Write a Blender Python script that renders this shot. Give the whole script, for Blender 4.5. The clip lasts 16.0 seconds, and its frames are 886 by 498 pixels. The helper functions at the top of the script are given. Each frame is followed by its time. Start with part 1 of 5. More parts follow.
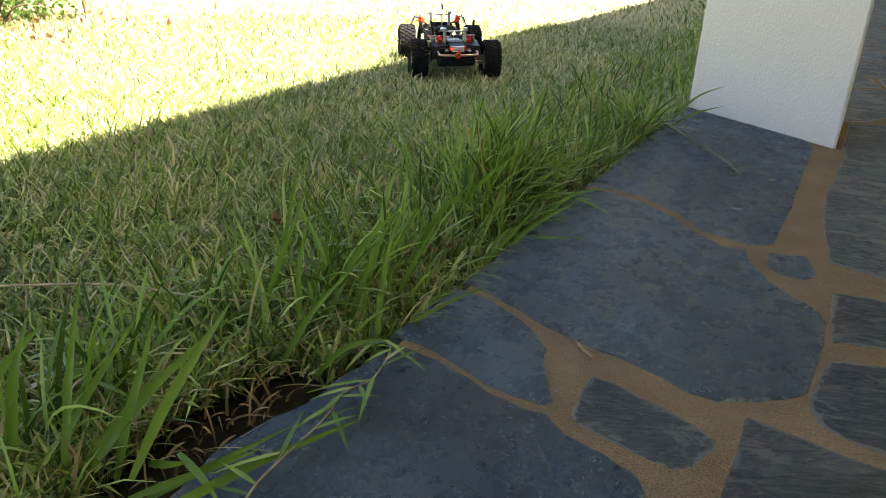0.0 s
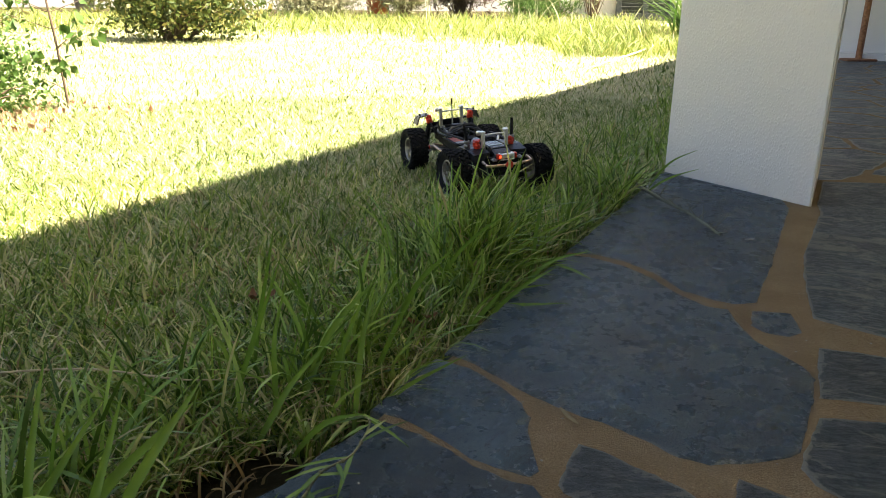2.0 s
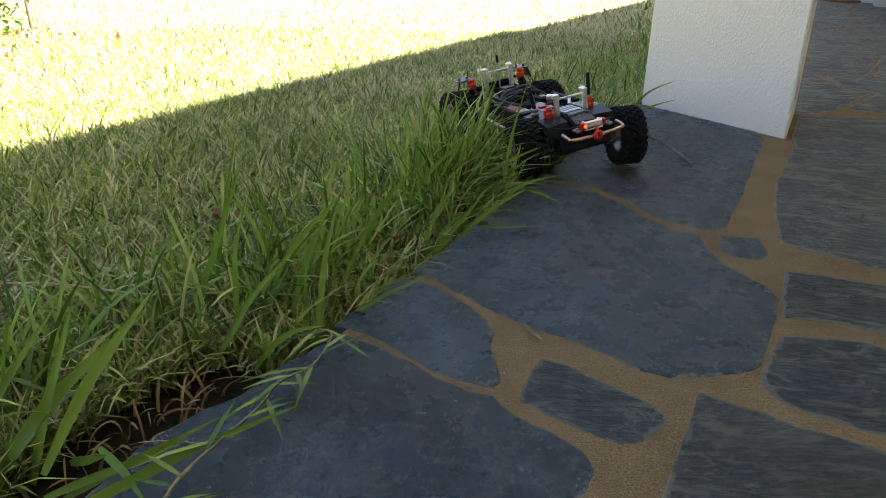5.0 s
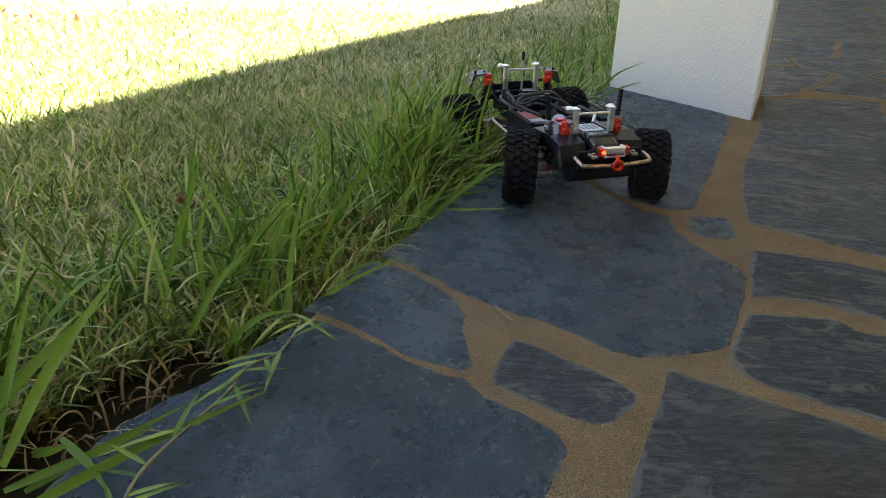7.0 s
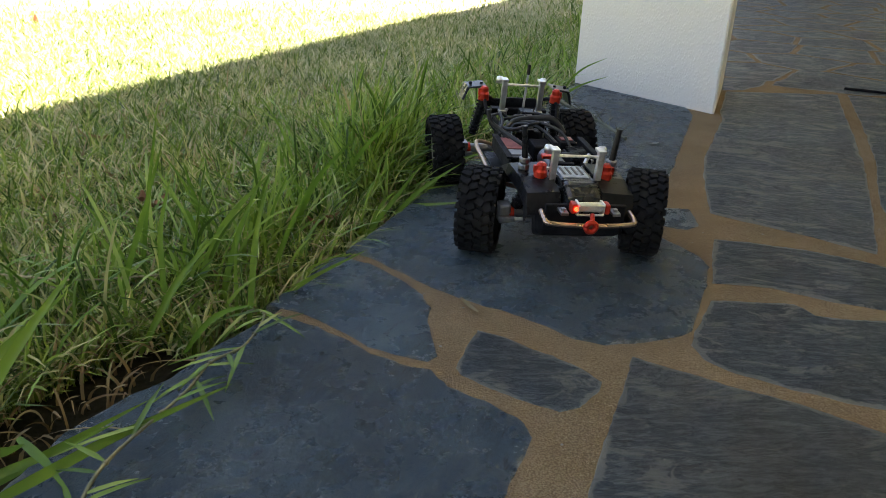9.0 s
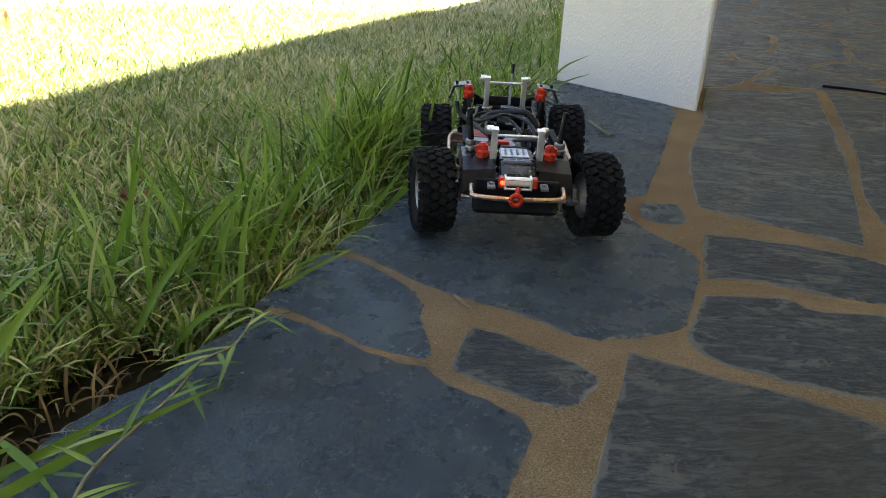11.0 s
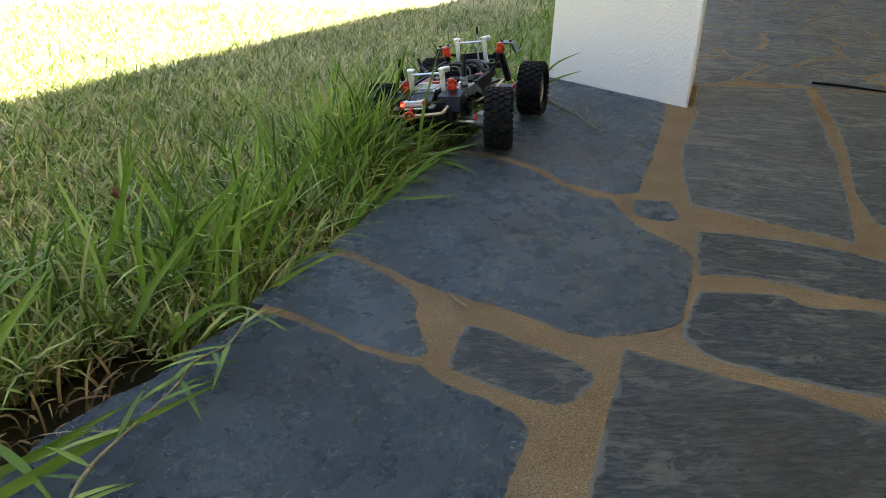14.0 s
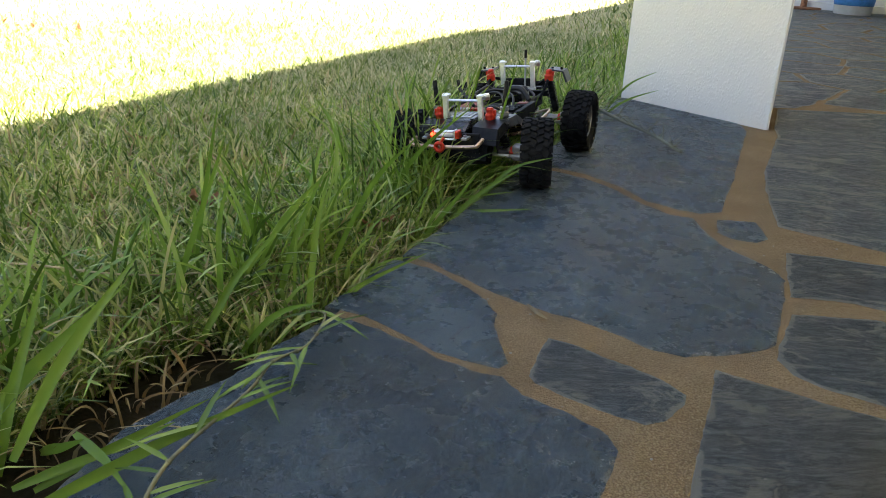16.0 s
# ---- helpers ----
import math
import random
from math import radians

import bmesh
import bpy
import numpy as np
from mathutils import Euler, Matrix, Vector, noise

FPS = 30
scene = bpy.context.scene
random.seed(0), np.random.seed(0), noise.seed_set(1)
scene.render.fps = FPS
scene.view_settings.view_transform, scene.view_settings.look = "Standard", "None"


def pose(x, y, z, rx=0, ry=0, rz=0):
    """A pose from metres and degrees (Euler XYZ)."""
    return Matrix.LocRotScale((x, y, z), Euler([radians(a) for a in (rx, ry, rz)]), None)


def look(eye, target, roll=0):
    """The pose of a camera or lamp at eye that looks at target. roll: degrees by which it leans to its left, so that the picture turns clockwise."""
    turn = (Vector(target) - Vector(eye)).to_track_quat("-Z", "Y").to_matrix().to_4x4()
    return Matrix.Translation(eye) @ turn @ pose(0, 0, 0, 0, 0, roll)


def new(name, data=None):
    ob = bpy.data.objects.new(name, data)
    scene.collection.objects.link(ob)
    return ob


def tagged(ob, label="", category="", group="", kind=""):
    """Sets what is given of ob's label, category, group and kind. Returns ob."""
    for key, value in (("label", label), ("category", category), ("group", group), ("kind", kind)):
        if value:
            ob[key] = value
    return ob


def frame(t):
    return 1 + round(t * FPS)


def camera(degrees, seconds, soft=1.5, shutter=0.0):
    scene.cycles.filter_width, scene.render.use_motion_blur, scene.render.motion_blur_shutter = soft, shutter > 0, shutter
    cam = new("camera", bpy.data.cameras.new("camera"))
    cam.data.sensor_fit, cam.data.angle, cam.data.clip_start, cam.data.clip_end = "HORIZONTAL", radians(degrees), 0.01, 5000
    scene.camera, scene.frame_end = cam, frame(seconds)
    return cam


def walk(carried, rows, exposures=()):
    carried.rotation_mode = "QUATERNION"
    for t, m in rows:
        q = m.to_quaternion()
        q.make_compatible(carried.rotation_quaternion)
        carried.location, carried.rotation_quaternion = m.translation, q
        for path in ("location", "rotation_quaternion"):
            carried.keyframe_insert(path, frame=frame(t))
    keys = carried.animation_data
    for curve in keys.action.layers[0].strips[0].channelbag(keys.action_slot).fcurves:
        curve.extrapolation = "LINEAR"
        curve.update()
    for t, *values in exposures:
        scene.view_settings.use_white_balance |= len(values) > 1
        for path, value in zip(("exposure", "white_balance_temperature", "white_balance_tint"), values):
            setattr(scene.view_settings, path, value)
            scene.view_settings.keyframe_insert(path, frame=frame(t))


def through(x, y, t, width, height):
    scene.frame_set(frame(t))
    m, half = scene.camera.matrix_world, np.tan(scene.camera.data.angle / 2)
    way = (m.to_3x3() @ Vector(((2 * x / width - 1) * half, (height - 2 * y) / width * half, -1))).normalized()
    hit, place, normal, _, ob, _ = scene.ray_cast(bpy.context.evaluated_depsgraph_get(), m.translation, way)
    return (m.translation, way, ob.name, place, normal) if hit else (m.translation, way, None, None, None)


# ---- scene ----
cam = camera(60.0, 16.0, 0.6)
PATH = [
    (0, (-0.0329, -0.1332, 0.4833), (-0.0281, 1.6881, -0.3429), 2.48),
    (0.5, (-0.0405, -0.1295, 0.4990), (-0.0323, 1.7276, -0.2435), 1.93),
    (1, (-0.0357, -0.1400, 0.5098), (-0.0350, 1.7500, -0.1442), 1.04),
    (1.5, (-0.0266, -0.1319, 0.4928), (0.0020, 1.7651, -0.1401), 1.11),
    (2, (-0.0185, -0.1252, 0.4716), (0.0117, 1.7684, -0.1712), 0.55),
    (2.5, (-0.0149, -0.1226, 0.4578), (0.0158, 1.7659, -0.1998), 0.54),
    (3, (-0.0119, -0.1175, 0.4497), (0.0117, 1.7652, -0.2246), 0.62),
    (3.5, (-0.0122, -0.1209, 0.4488), (0.0046, 1.7548, -0.2448), 0.79),
    (4, (-0.0101, -0.1262, 0.4505), (0.0242, 1.7426, -0.2612), 1.30),
    (4.5, (-0.0047, -0.1238, 0.4402), (0.0468, 1.7337, -0.2993), 1.23),
    (5, (0.0001, -0.1233, 0.4343), (0.0829, 1.7173, -0.3435), 1.66),
    (7.5, (0.0008, -0.1143, 0.4221), (0.1679, 1.7061, -0.3890), 1.93),
    (8, (0.0020, -0.1135, 0.4169), (0.1735, 1.7072, -0.3929), 1.78),
    (8.5, (0.0046, -0.1154, 0.4213), (0.2070, 1.7028, -0.3870), 1.98),
    (9, (0.0095, -0.1207, 0.4180), (0.2428, 1.6951, -0.3873), 1.98),
    (9.5, (0.0042, -0.1186, 0.4019), (0.2764, 1.6935, -0.3995), 2.33),
    (9.7, (-0.0038, -0.1123, 0.4109), (0.2694, 1.6975, -0.3953), 2.25),
    (12, (-0.0098, -0.1068, 0.4034), (0.2967, 1.7006, -0.3961), 2.61),
    (12.5, (-0.0122, -0.1056, 0.4028), (0.2883, 1.7008, -0.4013), 2.57),
    (13, (-0.0097, -0.1096, 0.4061), (0.2960, 1.6970, -0.3957), 2.38),
    (13.5, (-0.0091, -0.1065, 0.4036), (0.3148, 1.6953, -0.4018), 2.56),
    (14, (-0.0116, -0.1057, 0.4071), (0.3076, 1.6956, -0.4013), 2.48),
    (14.5, (-0.0089, -0.1054, 0.4052), (0.2959, 1.6981, -0.4039), 2.51),
    (15, (-0.0203, -0.0997, 0.3955), (0.2498, 1.7073, -0.4182), 2.57),
    (15.5, (-0.0396, -0.0955, 0.4009), (0.1837, 1.7253, -0.3959), 2.51),
    (16, (-0.0370, -0.0879, 0.3799), (0.1423, 1.7558, -0.3741), 2.69),
]
walk(cam, [(t, look(eye, target, roll)) for t, eye, target, roll in PATH], [(0.0, 3.05, 7500, 16), (1.5, 2.65, 7500, 16), (3.5, 2.80, 7500, 16), (5.0, 3.05, 7500, 16), (9.0, 3.20, 7500, 16), (12.0, 3.32, 7500, 16), (16.0, 3.45, 7500, 16)])

# ---- light ----
UX, UY = 0.487, 0.873          # along the patio's edge, away from the start
OX, OY = 0.01, 0.80


def uv(u, v, z=0.0):
    """A place u metres along the patio's edge and v metres in from it (lawn: minus)."""
    return Vector((OX + u * UX + v * UY, OY + u * UY - v * UX, z))


SUN_FROM = (uv(0.10, 0.40) - uv(0, 0)).normalized() * math.cos(radians(67)) + Vector((0, 0, math.sin(radians(67))))
world = bpy.data.worlds.new("sky")
scene.world = world
world.use_nodes = True
wn = world.node_tree.nodes
sky = wn.new("ShaderNodeTexSky")
sky.sky_type, sky.sun_disc = "NISHITA", False
sky.sun_elevation = radians(67)
sky.sun_rotation = math.atan2(SUN_FROM.x, SUN_FROM.y)
sky.air_density, sky.dust_density = 1.0, 1.5
world.node_tree.links.new(sky.outputs[0], wn["Background"].inputs[0])
wn["Background"].inputs[1].default_value = 0.046
sun = new("sun", bpy.data.lights.new("sun", "SUN"))
sun.data.energy, sun.data.angle, sun.data.color = 5.0, radians(0.55), (1.0, 0.97, 0.91)
sun.matrix_world = look(SUN_FROM * 20, (0, 0, 0))

# ---- materials ----


class Nodes:
    """A short hand for node materials."""

    def __init__(self, name, rough=0.6, metal=0.0, spec=0.5):
        self.mat = bpy.data.materials.new(name)
        self.mat.use_nodes = True
        self.t = self.mat.node_tree
        self.b = self.t.nodes["Principled BSDF"]
        self.b.inputs["Roughness"].default_value = rough
        self.b.inputs["Metallic"].default_value = metal
        self.b.inputs["Specular IOR Level"].default_value = spec

    def add(self, kind, **sets):
        n = self.t.nodes.new(kind)
        for k, val in sets.items():
            n.inputs[k.replace("_", " ")].default_value = val
        return n

    def link(self, a, b):
        self.t.links.new(a, b)

    def coords(self, scale=(1, 1, 1), by_object=False, turn=0.0, spread=0.5):
        c = self.add("ShaderNodeTexCoord")
        m = self.add("ShaderNodeMapping")
        m.vector_type = "TEXTURE"
        m.inputs["Scale"].default_value = tuple(1.0 / k for k in scale)
        m.inputs["Rotation"].default_value = (0, 0, turn)
        self.link(c.outputs["Object"], m.inputs["Vector"])
        if by_object:
            info = self.add("ShaderNodeObjectInfo")
            k = self.add("ShaderNodeVectorMath")
            k.operation = "SCALE"
            k.inputs[0].default_value = (37.0, 23.0, 11.0)
            self.link(info.outputs["Random"], k.inputs["Scale"])
            self.link(k.outputs[0], m.inputs["Location"])
            ang = self.add("ShaderNodeMath")
            ang.operation = "MULTIPLY_ADD"
            ang.inputs[1].default_value, ang.inputs[2].default_value = spread, turn - spread / 2
            wob = self.add("ShaderNodeMath")
            wob.operation = "FRACT"
            wob.inputs[0].default_value = 0.0
            tw = self.add("ShaderNodeMath")
            tw.operation = "MULTIPLY"
            tw.inputs[1].default_value = 7.31
            self.link(info.outputs["Random"], tw.inputs[0])
            self.link(tw.outputs[0], wob.inputs[0])
            self.link(wob.outputs[0], ang.inputs[0])
            axis = self.add("ShaderNodeCombineXYZ")
            self.link(ang.outputs[0], axis.inputs["Z"])
            self.link(axis.outputs[0], m.inputs["Rotation"])
        return m.outputs[0]

    def noise(self, vec, scale, detail=5.0, rough=0.55, warp=0.0):
        n = self.add("ShaderNodeTexNoise", Scale=scale, Detail=detail, Roughness=rough, Distortion=warp)
        self.link(vec, n.inputs["Vector"])
        return n.outputs["Fac"]

    def ramp(self, fac, *stops):
        n = self.add("ShaderNodeValToRGB")
        e = n.color_ramp.elements
        while len(e) < len(stops):
            e.new(0.5)
        for el, (p, c) in zip(e, stops):
            el.position, el.color = p, (*c, 1) if len(c) == 3 else c
        self.link(fac, n.inputs["Fac"])
        return n.outputs["Color"]

    def mix(self, fac, a, b, blend="MIX"):
        n = self.add("ShaderNodeMix")
        n.data_type, n.blend_type = "RGBA", blend
        for s, val in ((n.inputs[0], fac), (n.inputs[6], a), (n.inputs[7], b)):
            if hasattr(val, "links"):
                self.link(val, s)
            else:
                s.default_value = val if not isinstance(val, tuple) else (*val, 1)
        return n.outputs[2]

    def bump(self, height, strength=0.3, dist=0.01, below=None):
        n = self.add("ShaderNodeBump", Strength=strength, Distance=dist)
        self.link(height, n.inputs["Height"])
        if below is not None:
            self.link(below, n.inputs["Normal"])
        return n.outputs["Normal"]

    def done(self, color=None, normal=None, rough=None):
        for s, val in (("Base Color", color), ("Normal", normal), ("Roughness", rough)):
            if val is None:
                continue
            if hasattr(val, "links"):
                self.link(val, self.b.inputs[s])
            else:
                self.b.inputs[s].default_value = (*val, 1) if isinstance(val, tuple) else val
        return self.mat


def plain(name, color, rough=0.5, metal=0.0, wear=0.25, scale=60.0, bump=0.08, spec=0.5):
    """A surface of one colour with fine grain and wear."""
    n = Nodes(name, rough, metal, spec)
    v = n.coords()
    f = n.noise(v, scale)
    dark = tuple(c * (1 - wear) for c in color)
    lite = tuple(min(1, c * (1 + wear) + 0.01) for c in color)
    col = n.ramp(f, (0.3, dark), (0.7, lite))
    r = n.ramp(n.noise(v, scale * 0.4), (0.3, (rough * 0.8,) * 3), (0.7, (min(1, rough * 1.2),) * 3))
    return n.done(col, n.bump(n.noise(v, scale * 5), bump, 0.002), r)


def slate_material(name, pale_from, streaks, relief, tone, edge, bite, long, turn, rough):
    n = Nodes(name, 0.5, 0, 0.5)
    v = n.coords((1, 1, 1), True, 0.35)
    grain = n.coords((2.0, 2.0 * long, long), True, turn)
    base = n.ramp(n.noise(v, 9.0, 9, 0.72), (0.26, (0.018 * tone, 0.033 * tone, 0.047 * tone)), (0.5, (0.040 * tone, 0.066 * tone, 0.084 * tone)), (0.75, (0.080 * tone, 0.117 * tone, 0.138 * tone)))
    fine = n.noise(grain, 23.0, 10, 0.80, 0.7)
    col = n.mix(n.ramp(fine, (0.48, (0, 0, 0)), (0.58, (streaks,) * 3)), base, (0.20, 0.232, 0.238))
    info = n.add("ShaderNodeObjectInfo")
    col = n.mix(1.0, col, n.ramp(info.outputs["Random"], (0.0, (0.85, 0.87, 0.89)), (0.5, (1.05, 1.05, 1.05)), (1.0, (1.35, 1.32, 1.28))), "MULTIPLY")
    broad = n.ramp(n.noise(v, 3.1, 6, 0.65, 0.6), (0.30, (0.72, 0.74, 0.76)), (0.65, (1.2, 1.2, 1.2)))
    col = n.mix(1.0, col, broad, "MULTIPLY")
    crack = n.ramp(n.noise(n.coords((1.6, 8.0, 5.0), True, turn), 19.0, 10, 0.75, 0.9), (0.37, (0.9,) * 3), (0.42, (0, 0, 0)))
    col = n.mix(crack, col, (0.010, 0.013, 0.015))
    # sandy film in hollows and worn along the broken edges
    pale = n.ramp(n.noise(n.coords((1.6, 3.6, 2.0), True, turn), 7.0, 11, 0.78, 0.7), (pale_from, (0, 0, 0)), (pale_from + 0.035, (0.8,) * 3))
    wear = n.add("ShaderNodeAttribute")
    wear.attribute_name = "edge_wear"
    reach = n.mix(1.0, n.noise(v, 24, 11, 0.78, 0.5), wear.outputs["Color"], "MULTIPLY")
    worn = n.ramp(reach, (bite, (0, 0, 0)), (bite + 0.03, (edge,) * 3))
    col = n.mix(n.mix(1.0, pale, worn, "LIGHTEN"), col, (0.34, 0.335, 0.29))
    rust = n.ramp(n.noise(v, 3.3, 6, 0.6), (0.52, (0, 0, 0)), (0.72, (0.45,) * 3))
    col = n.mix(rust, col, (0.100, 0.076, 0.045))
    dust = n.ramp(n.noise(v, 260, 3), (0.64, (0, 0, 0)), (0.72, (0.45,) * 3))
    col = n.mix(dust, col, (0.22, 0.23, 0.22))
    b1 = n.bump(fine, 1.0 * relief, 0.009)
    b2 = n.bump(n.noise(n.coords((1.0, 3.0, 2.0), True, turn + 0.2), 26, 10, 0.72, 0.8), 0.55 * relief, 0.012, b1)
    b3 = n.bump(n.noise(v, 260, 6, 0.7), 0.45, 0.003, b2)
    r = n.ramp(n.noise(v, 20, 7, 0.7), (0.3, (rough,) * 3), (0.7, (rough + 0.2,) * 3))
    return n.done(col, b3, r)


def sand_material():
    n = Nodes("sand_mortar", 0.95, 0, 0.2)
    v = n.coords()
    col = n.ramp(n.noise(v, 9, 6, 0.6), (0.3, (0.30, 0.205, 0.11)), (0.7, (0.46, 0.335, 0.20)))
    vor = n.add("ShaderNodeTexVoronoi", Scale=520.0)
    n.link(v, vor.inputs["Vector"])
    g = vor.outputs["Distance"]
    col = n.mix(n.ramp(g, (0.30, (0, 0, 0)), (0.80, (0.6,) * 3)), col, (0.14, 0.082, 0.036))
    light = n.ramp(n.noise(v, 300, 2), (0.60, (0, 0, 0)), (0.70, (0.6,) * 3))
    col = n.mix(light, col, (0.58, 0.45, 0.28))
    h = n.ramp(g, (0.0, (1, 1, 1)), (0.7, (0, 0, 0)))
    return n.done(col, n.bump(h, 0.9, 0.004, n.bump(n.noise(v, 60, 5, 0.65), 0.9, 0.008)))


def stucco_material(name, color, wash=0.06):
    n = Nodes(name, 0.85, 0, 0.25)
    v = n.coords()
    tall = n.coords((1.0, 1.0, 0.55))
    big = n.noise(v, 2.2, 4)
    col = n.ramp(big, (0.3, tuple(c * (1 - wash) for c in color)), (0.7, color))
    vor = n.add("ShaderNodeTexVoronoi", Scale=250.0)
    vor.feature = "SMOOTH_F1"
    n.link(tall, vor.inputs["Vector"])
    drops = n.ramp(vor.outputs["Distance"], (0.1, (1, 1, 1)), (0.55, (0, 0, 0)))
    keep = n.ramp(n.noise(tall, 85, 4), (0.40, (0, 0, 0)), (0.52, (1, 1, 1)))
    hgt = n.mix(1.0, drops, keep, "MULTIPLY")
    return n.done(col, n.bump(hgt, 0.36, 0.003, n.bump(n.noise(v, 160, 4), 0.25, 0.003)))


def leaf_material(name, stops, rough=0.5, through=0.35, tip=None):
    """Blades and leaves: each piece has its own shade; light comes through them."""
    n = Nodes(name, rough, 0, 0.4)
    geo = n.add("ShaderNodeNewGeometry")
    col = n.ramp(geo.outputs["Random Per Island"], *stops)
    patch = n.ramp(n.noise(n.coords(), 2.2, 4), (0.35, (0.72, 0.78, 0.7)), (0.7, (1.15, 1.1, 1.0)))
    col = n.mix(1.0, col, patch, "MULTIPLY")
    n.done(col)
    out = n.t.nodes["Material Output"]
    tr = n.add("ShaderNodeBsdfTranslucent")
    n.link(col, tr.inputs["Color"])
    mx = n.add("ShaderNodeMixShader", Fac=through)
    n.link(n.b.outputs[0], mx.inputs[1])
    n.link(tr.outputs[0], mx.inputs[2])
    n.link(mx.outputs[0], out.inputs["Surface"])
    return n.mat


SLATE = slate_material("smooth_slate", 0.60, 0.34, 1.8, 1.75, 0.6, 0.52, 3.6, 1.0, 0.18)
ROUGH_SLATE = slate_material("cleft_slate", 0.53, 0.9, 2.6, 0.84, 0.95, 0.43, 3.4, -0.25, 0.28)
SAND = sand_material()
WHITE_STUCCO = stucco_material("white_stucco", (0.86, 0.81, 0.735))
WALL_PAINT = stucco_material("wall_paint", (0.74, 0.75, 0.76))
# dry lawn: the straw stops are also paled so that sunlit grass turns white
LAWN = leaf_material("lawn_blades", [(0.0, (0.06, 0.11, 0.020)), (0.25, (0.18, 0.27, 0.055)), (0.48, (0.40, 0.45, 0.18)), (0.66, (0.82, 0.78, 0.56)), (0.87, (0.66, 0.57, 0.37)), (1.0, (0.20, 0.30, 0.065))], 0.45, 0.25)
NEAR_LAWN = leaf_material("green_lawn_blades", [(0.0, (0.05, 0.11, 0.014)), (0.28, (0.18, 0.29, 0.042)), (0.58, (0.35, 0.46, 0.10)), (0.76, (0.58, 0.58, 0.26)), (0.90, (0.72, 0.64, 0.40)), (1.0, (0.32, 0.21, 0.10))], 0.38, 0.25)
UNCUT = leaf_material("uncut_blades", [(0.0, (0.09, 0.15, 0.022)), (0.5, (0.22, 0.30, 0.055)), (0.85, (0.42, 0.43, 0.13)), (1.0, (0.62, 0.56, 0.34))], 0.5, 0.3)
TALL = leaf_material("tall_blades", [(0.0, (0.05, 0.11, 0.012)), (0.35, (0.17, 0.30, 0.040)), (0.65, (0.31, 0.46, 0.085)), (0.88, (0.44, 0.54, 0.17)), (0.95, (0.52, 0.48, 0.22)), (1.0, (0.50, 0.40, 0.20))], 0.34, 0.30)
DRY = leaf_material("dry_blades", [(0.0, (0.20, 0.12, 0.05)), (0.5, (0.33, 0.22, 0.10)), (1.0, (0.42, 0.33, 0.19))], 0.7, 0.25)
SHRUB = leaf_material("shrub_leaves", [(0.0, (0.05, 0.085, 0.02)), (0.5, (0.10, 0.14, 0.035)), (0.85, (0.20, 0.20, 0.06)), (1.0, (0.30, 0.27, 0.10))])
LAVENDER = leaf_material("grey_leaves", [(0.0, (0.14, 0.15, 0.08)), (0.5, (0.29, 0.30, 0.18)), (1.0, (0.44, 0.42, 0.30))], 0.7)
STALK = leaf_material("bleached_stalks", [(0.0, (0.45, 0.45, 0.30)), (1.0, (0.70, 0.66, 0.50))], 0.7, 0.3)
BROWN_BUSH = leaf_material("brown_bush_leaves", [(0.0, (0.06, 0.045, 0.03)), (0.5, (0.14, 0.10, 0.065)), (1.0, (0.24, 0.18, 0.11))], 0.7, 0.15)
WEED = leaf_material("weed_leaves", [(0.0, (0.05, 0.12, 0.02)), (0.6, (0.10, 0.19, 0.04)), (1.0, (0.16, 0.24, 0.07))])
BARK = plain("bark", (0.13, 0.09, 0.055), 0.9, 0, 0.4, 40, 0.5)
STRAW = plain("straw", (0.42, 0.34, 0.20), 0.8, 0, 0.3, 50, 0.3)


def soil_material():
    n = Nodes("soil_and_thatch", 0.95, 0, 0.15)
    v = n.coords()
    a = n.ramp(n.noise(v, 45, 6, 0.7), (0.3, (0.014, 0.008, 0.004)), (0.55, (0.045, 0.028, 0.013)), (0.8, (0.13, 0.085, 0.04)))
    g = n.ramp(n.noise(v, 3, 5), (0.3, (0.040, 0.040, 0.012)), (0.7, (0.075, 0.065, 0.026)))
    return n.done(n.mix(0.5, a, g), n.bump(n.noise(v, 90, 7, 0.7), 1.0, 0.03))


SOIL = soil_material()


# dry straw, its colour also lifted to carry the sunlit lawn's whiteness
def thatch_material():
    n = Nodes("dry_thatch", 0.9, 0, 0.15)
    v = n.coords()
    straw = n.ramp(n.noise(v, 170, 7, 0.75), (0.32, (0.13, 0.11, 0.05)), (0.5, (0.46, 0.42, 0.27)), (0.68, (0.78, 0.74, 0.55)))
    green = n.ramp(n.noise(v, 210, 5, 0.7), (0.3, (0.08, 0.12, 0.025)), (0.7, (0.30, 0.36, 0.11)))
    return n.done(n.mix(n.ramp(n.noise(v, 2.4, 7, 0.65), (0.44, (0, 0, 0)), (0.66, (0.75,) * 3)), straw, green), n.bump(n.noise(v, 190, 6), 1.0, 0.012))


THATCH = thatch_material()

# ---- mesh helpers ----


def part(name, bm, material, parent=None, label="", smooth=False):
    """Link a bmesh as one mesh object, under a thing or a part."""
    me = bpy.data.meshes.new(name)
    bm.to_mesh(me)
    bm.free()
    if smooth:
        me.polygons.foreach_set("use_smooth", [True] * len(me.polygons))
    me.materials.append(material)
    ob = new(name, me)
    ob.parent = parent
    if label:
        tagged(ob, label)
    return ob


def thing(name, label, category, group="", at=(0, 0, 0)):
    ob = new(name)
    ob.location = at
    return tagged(ob, label, category, group)


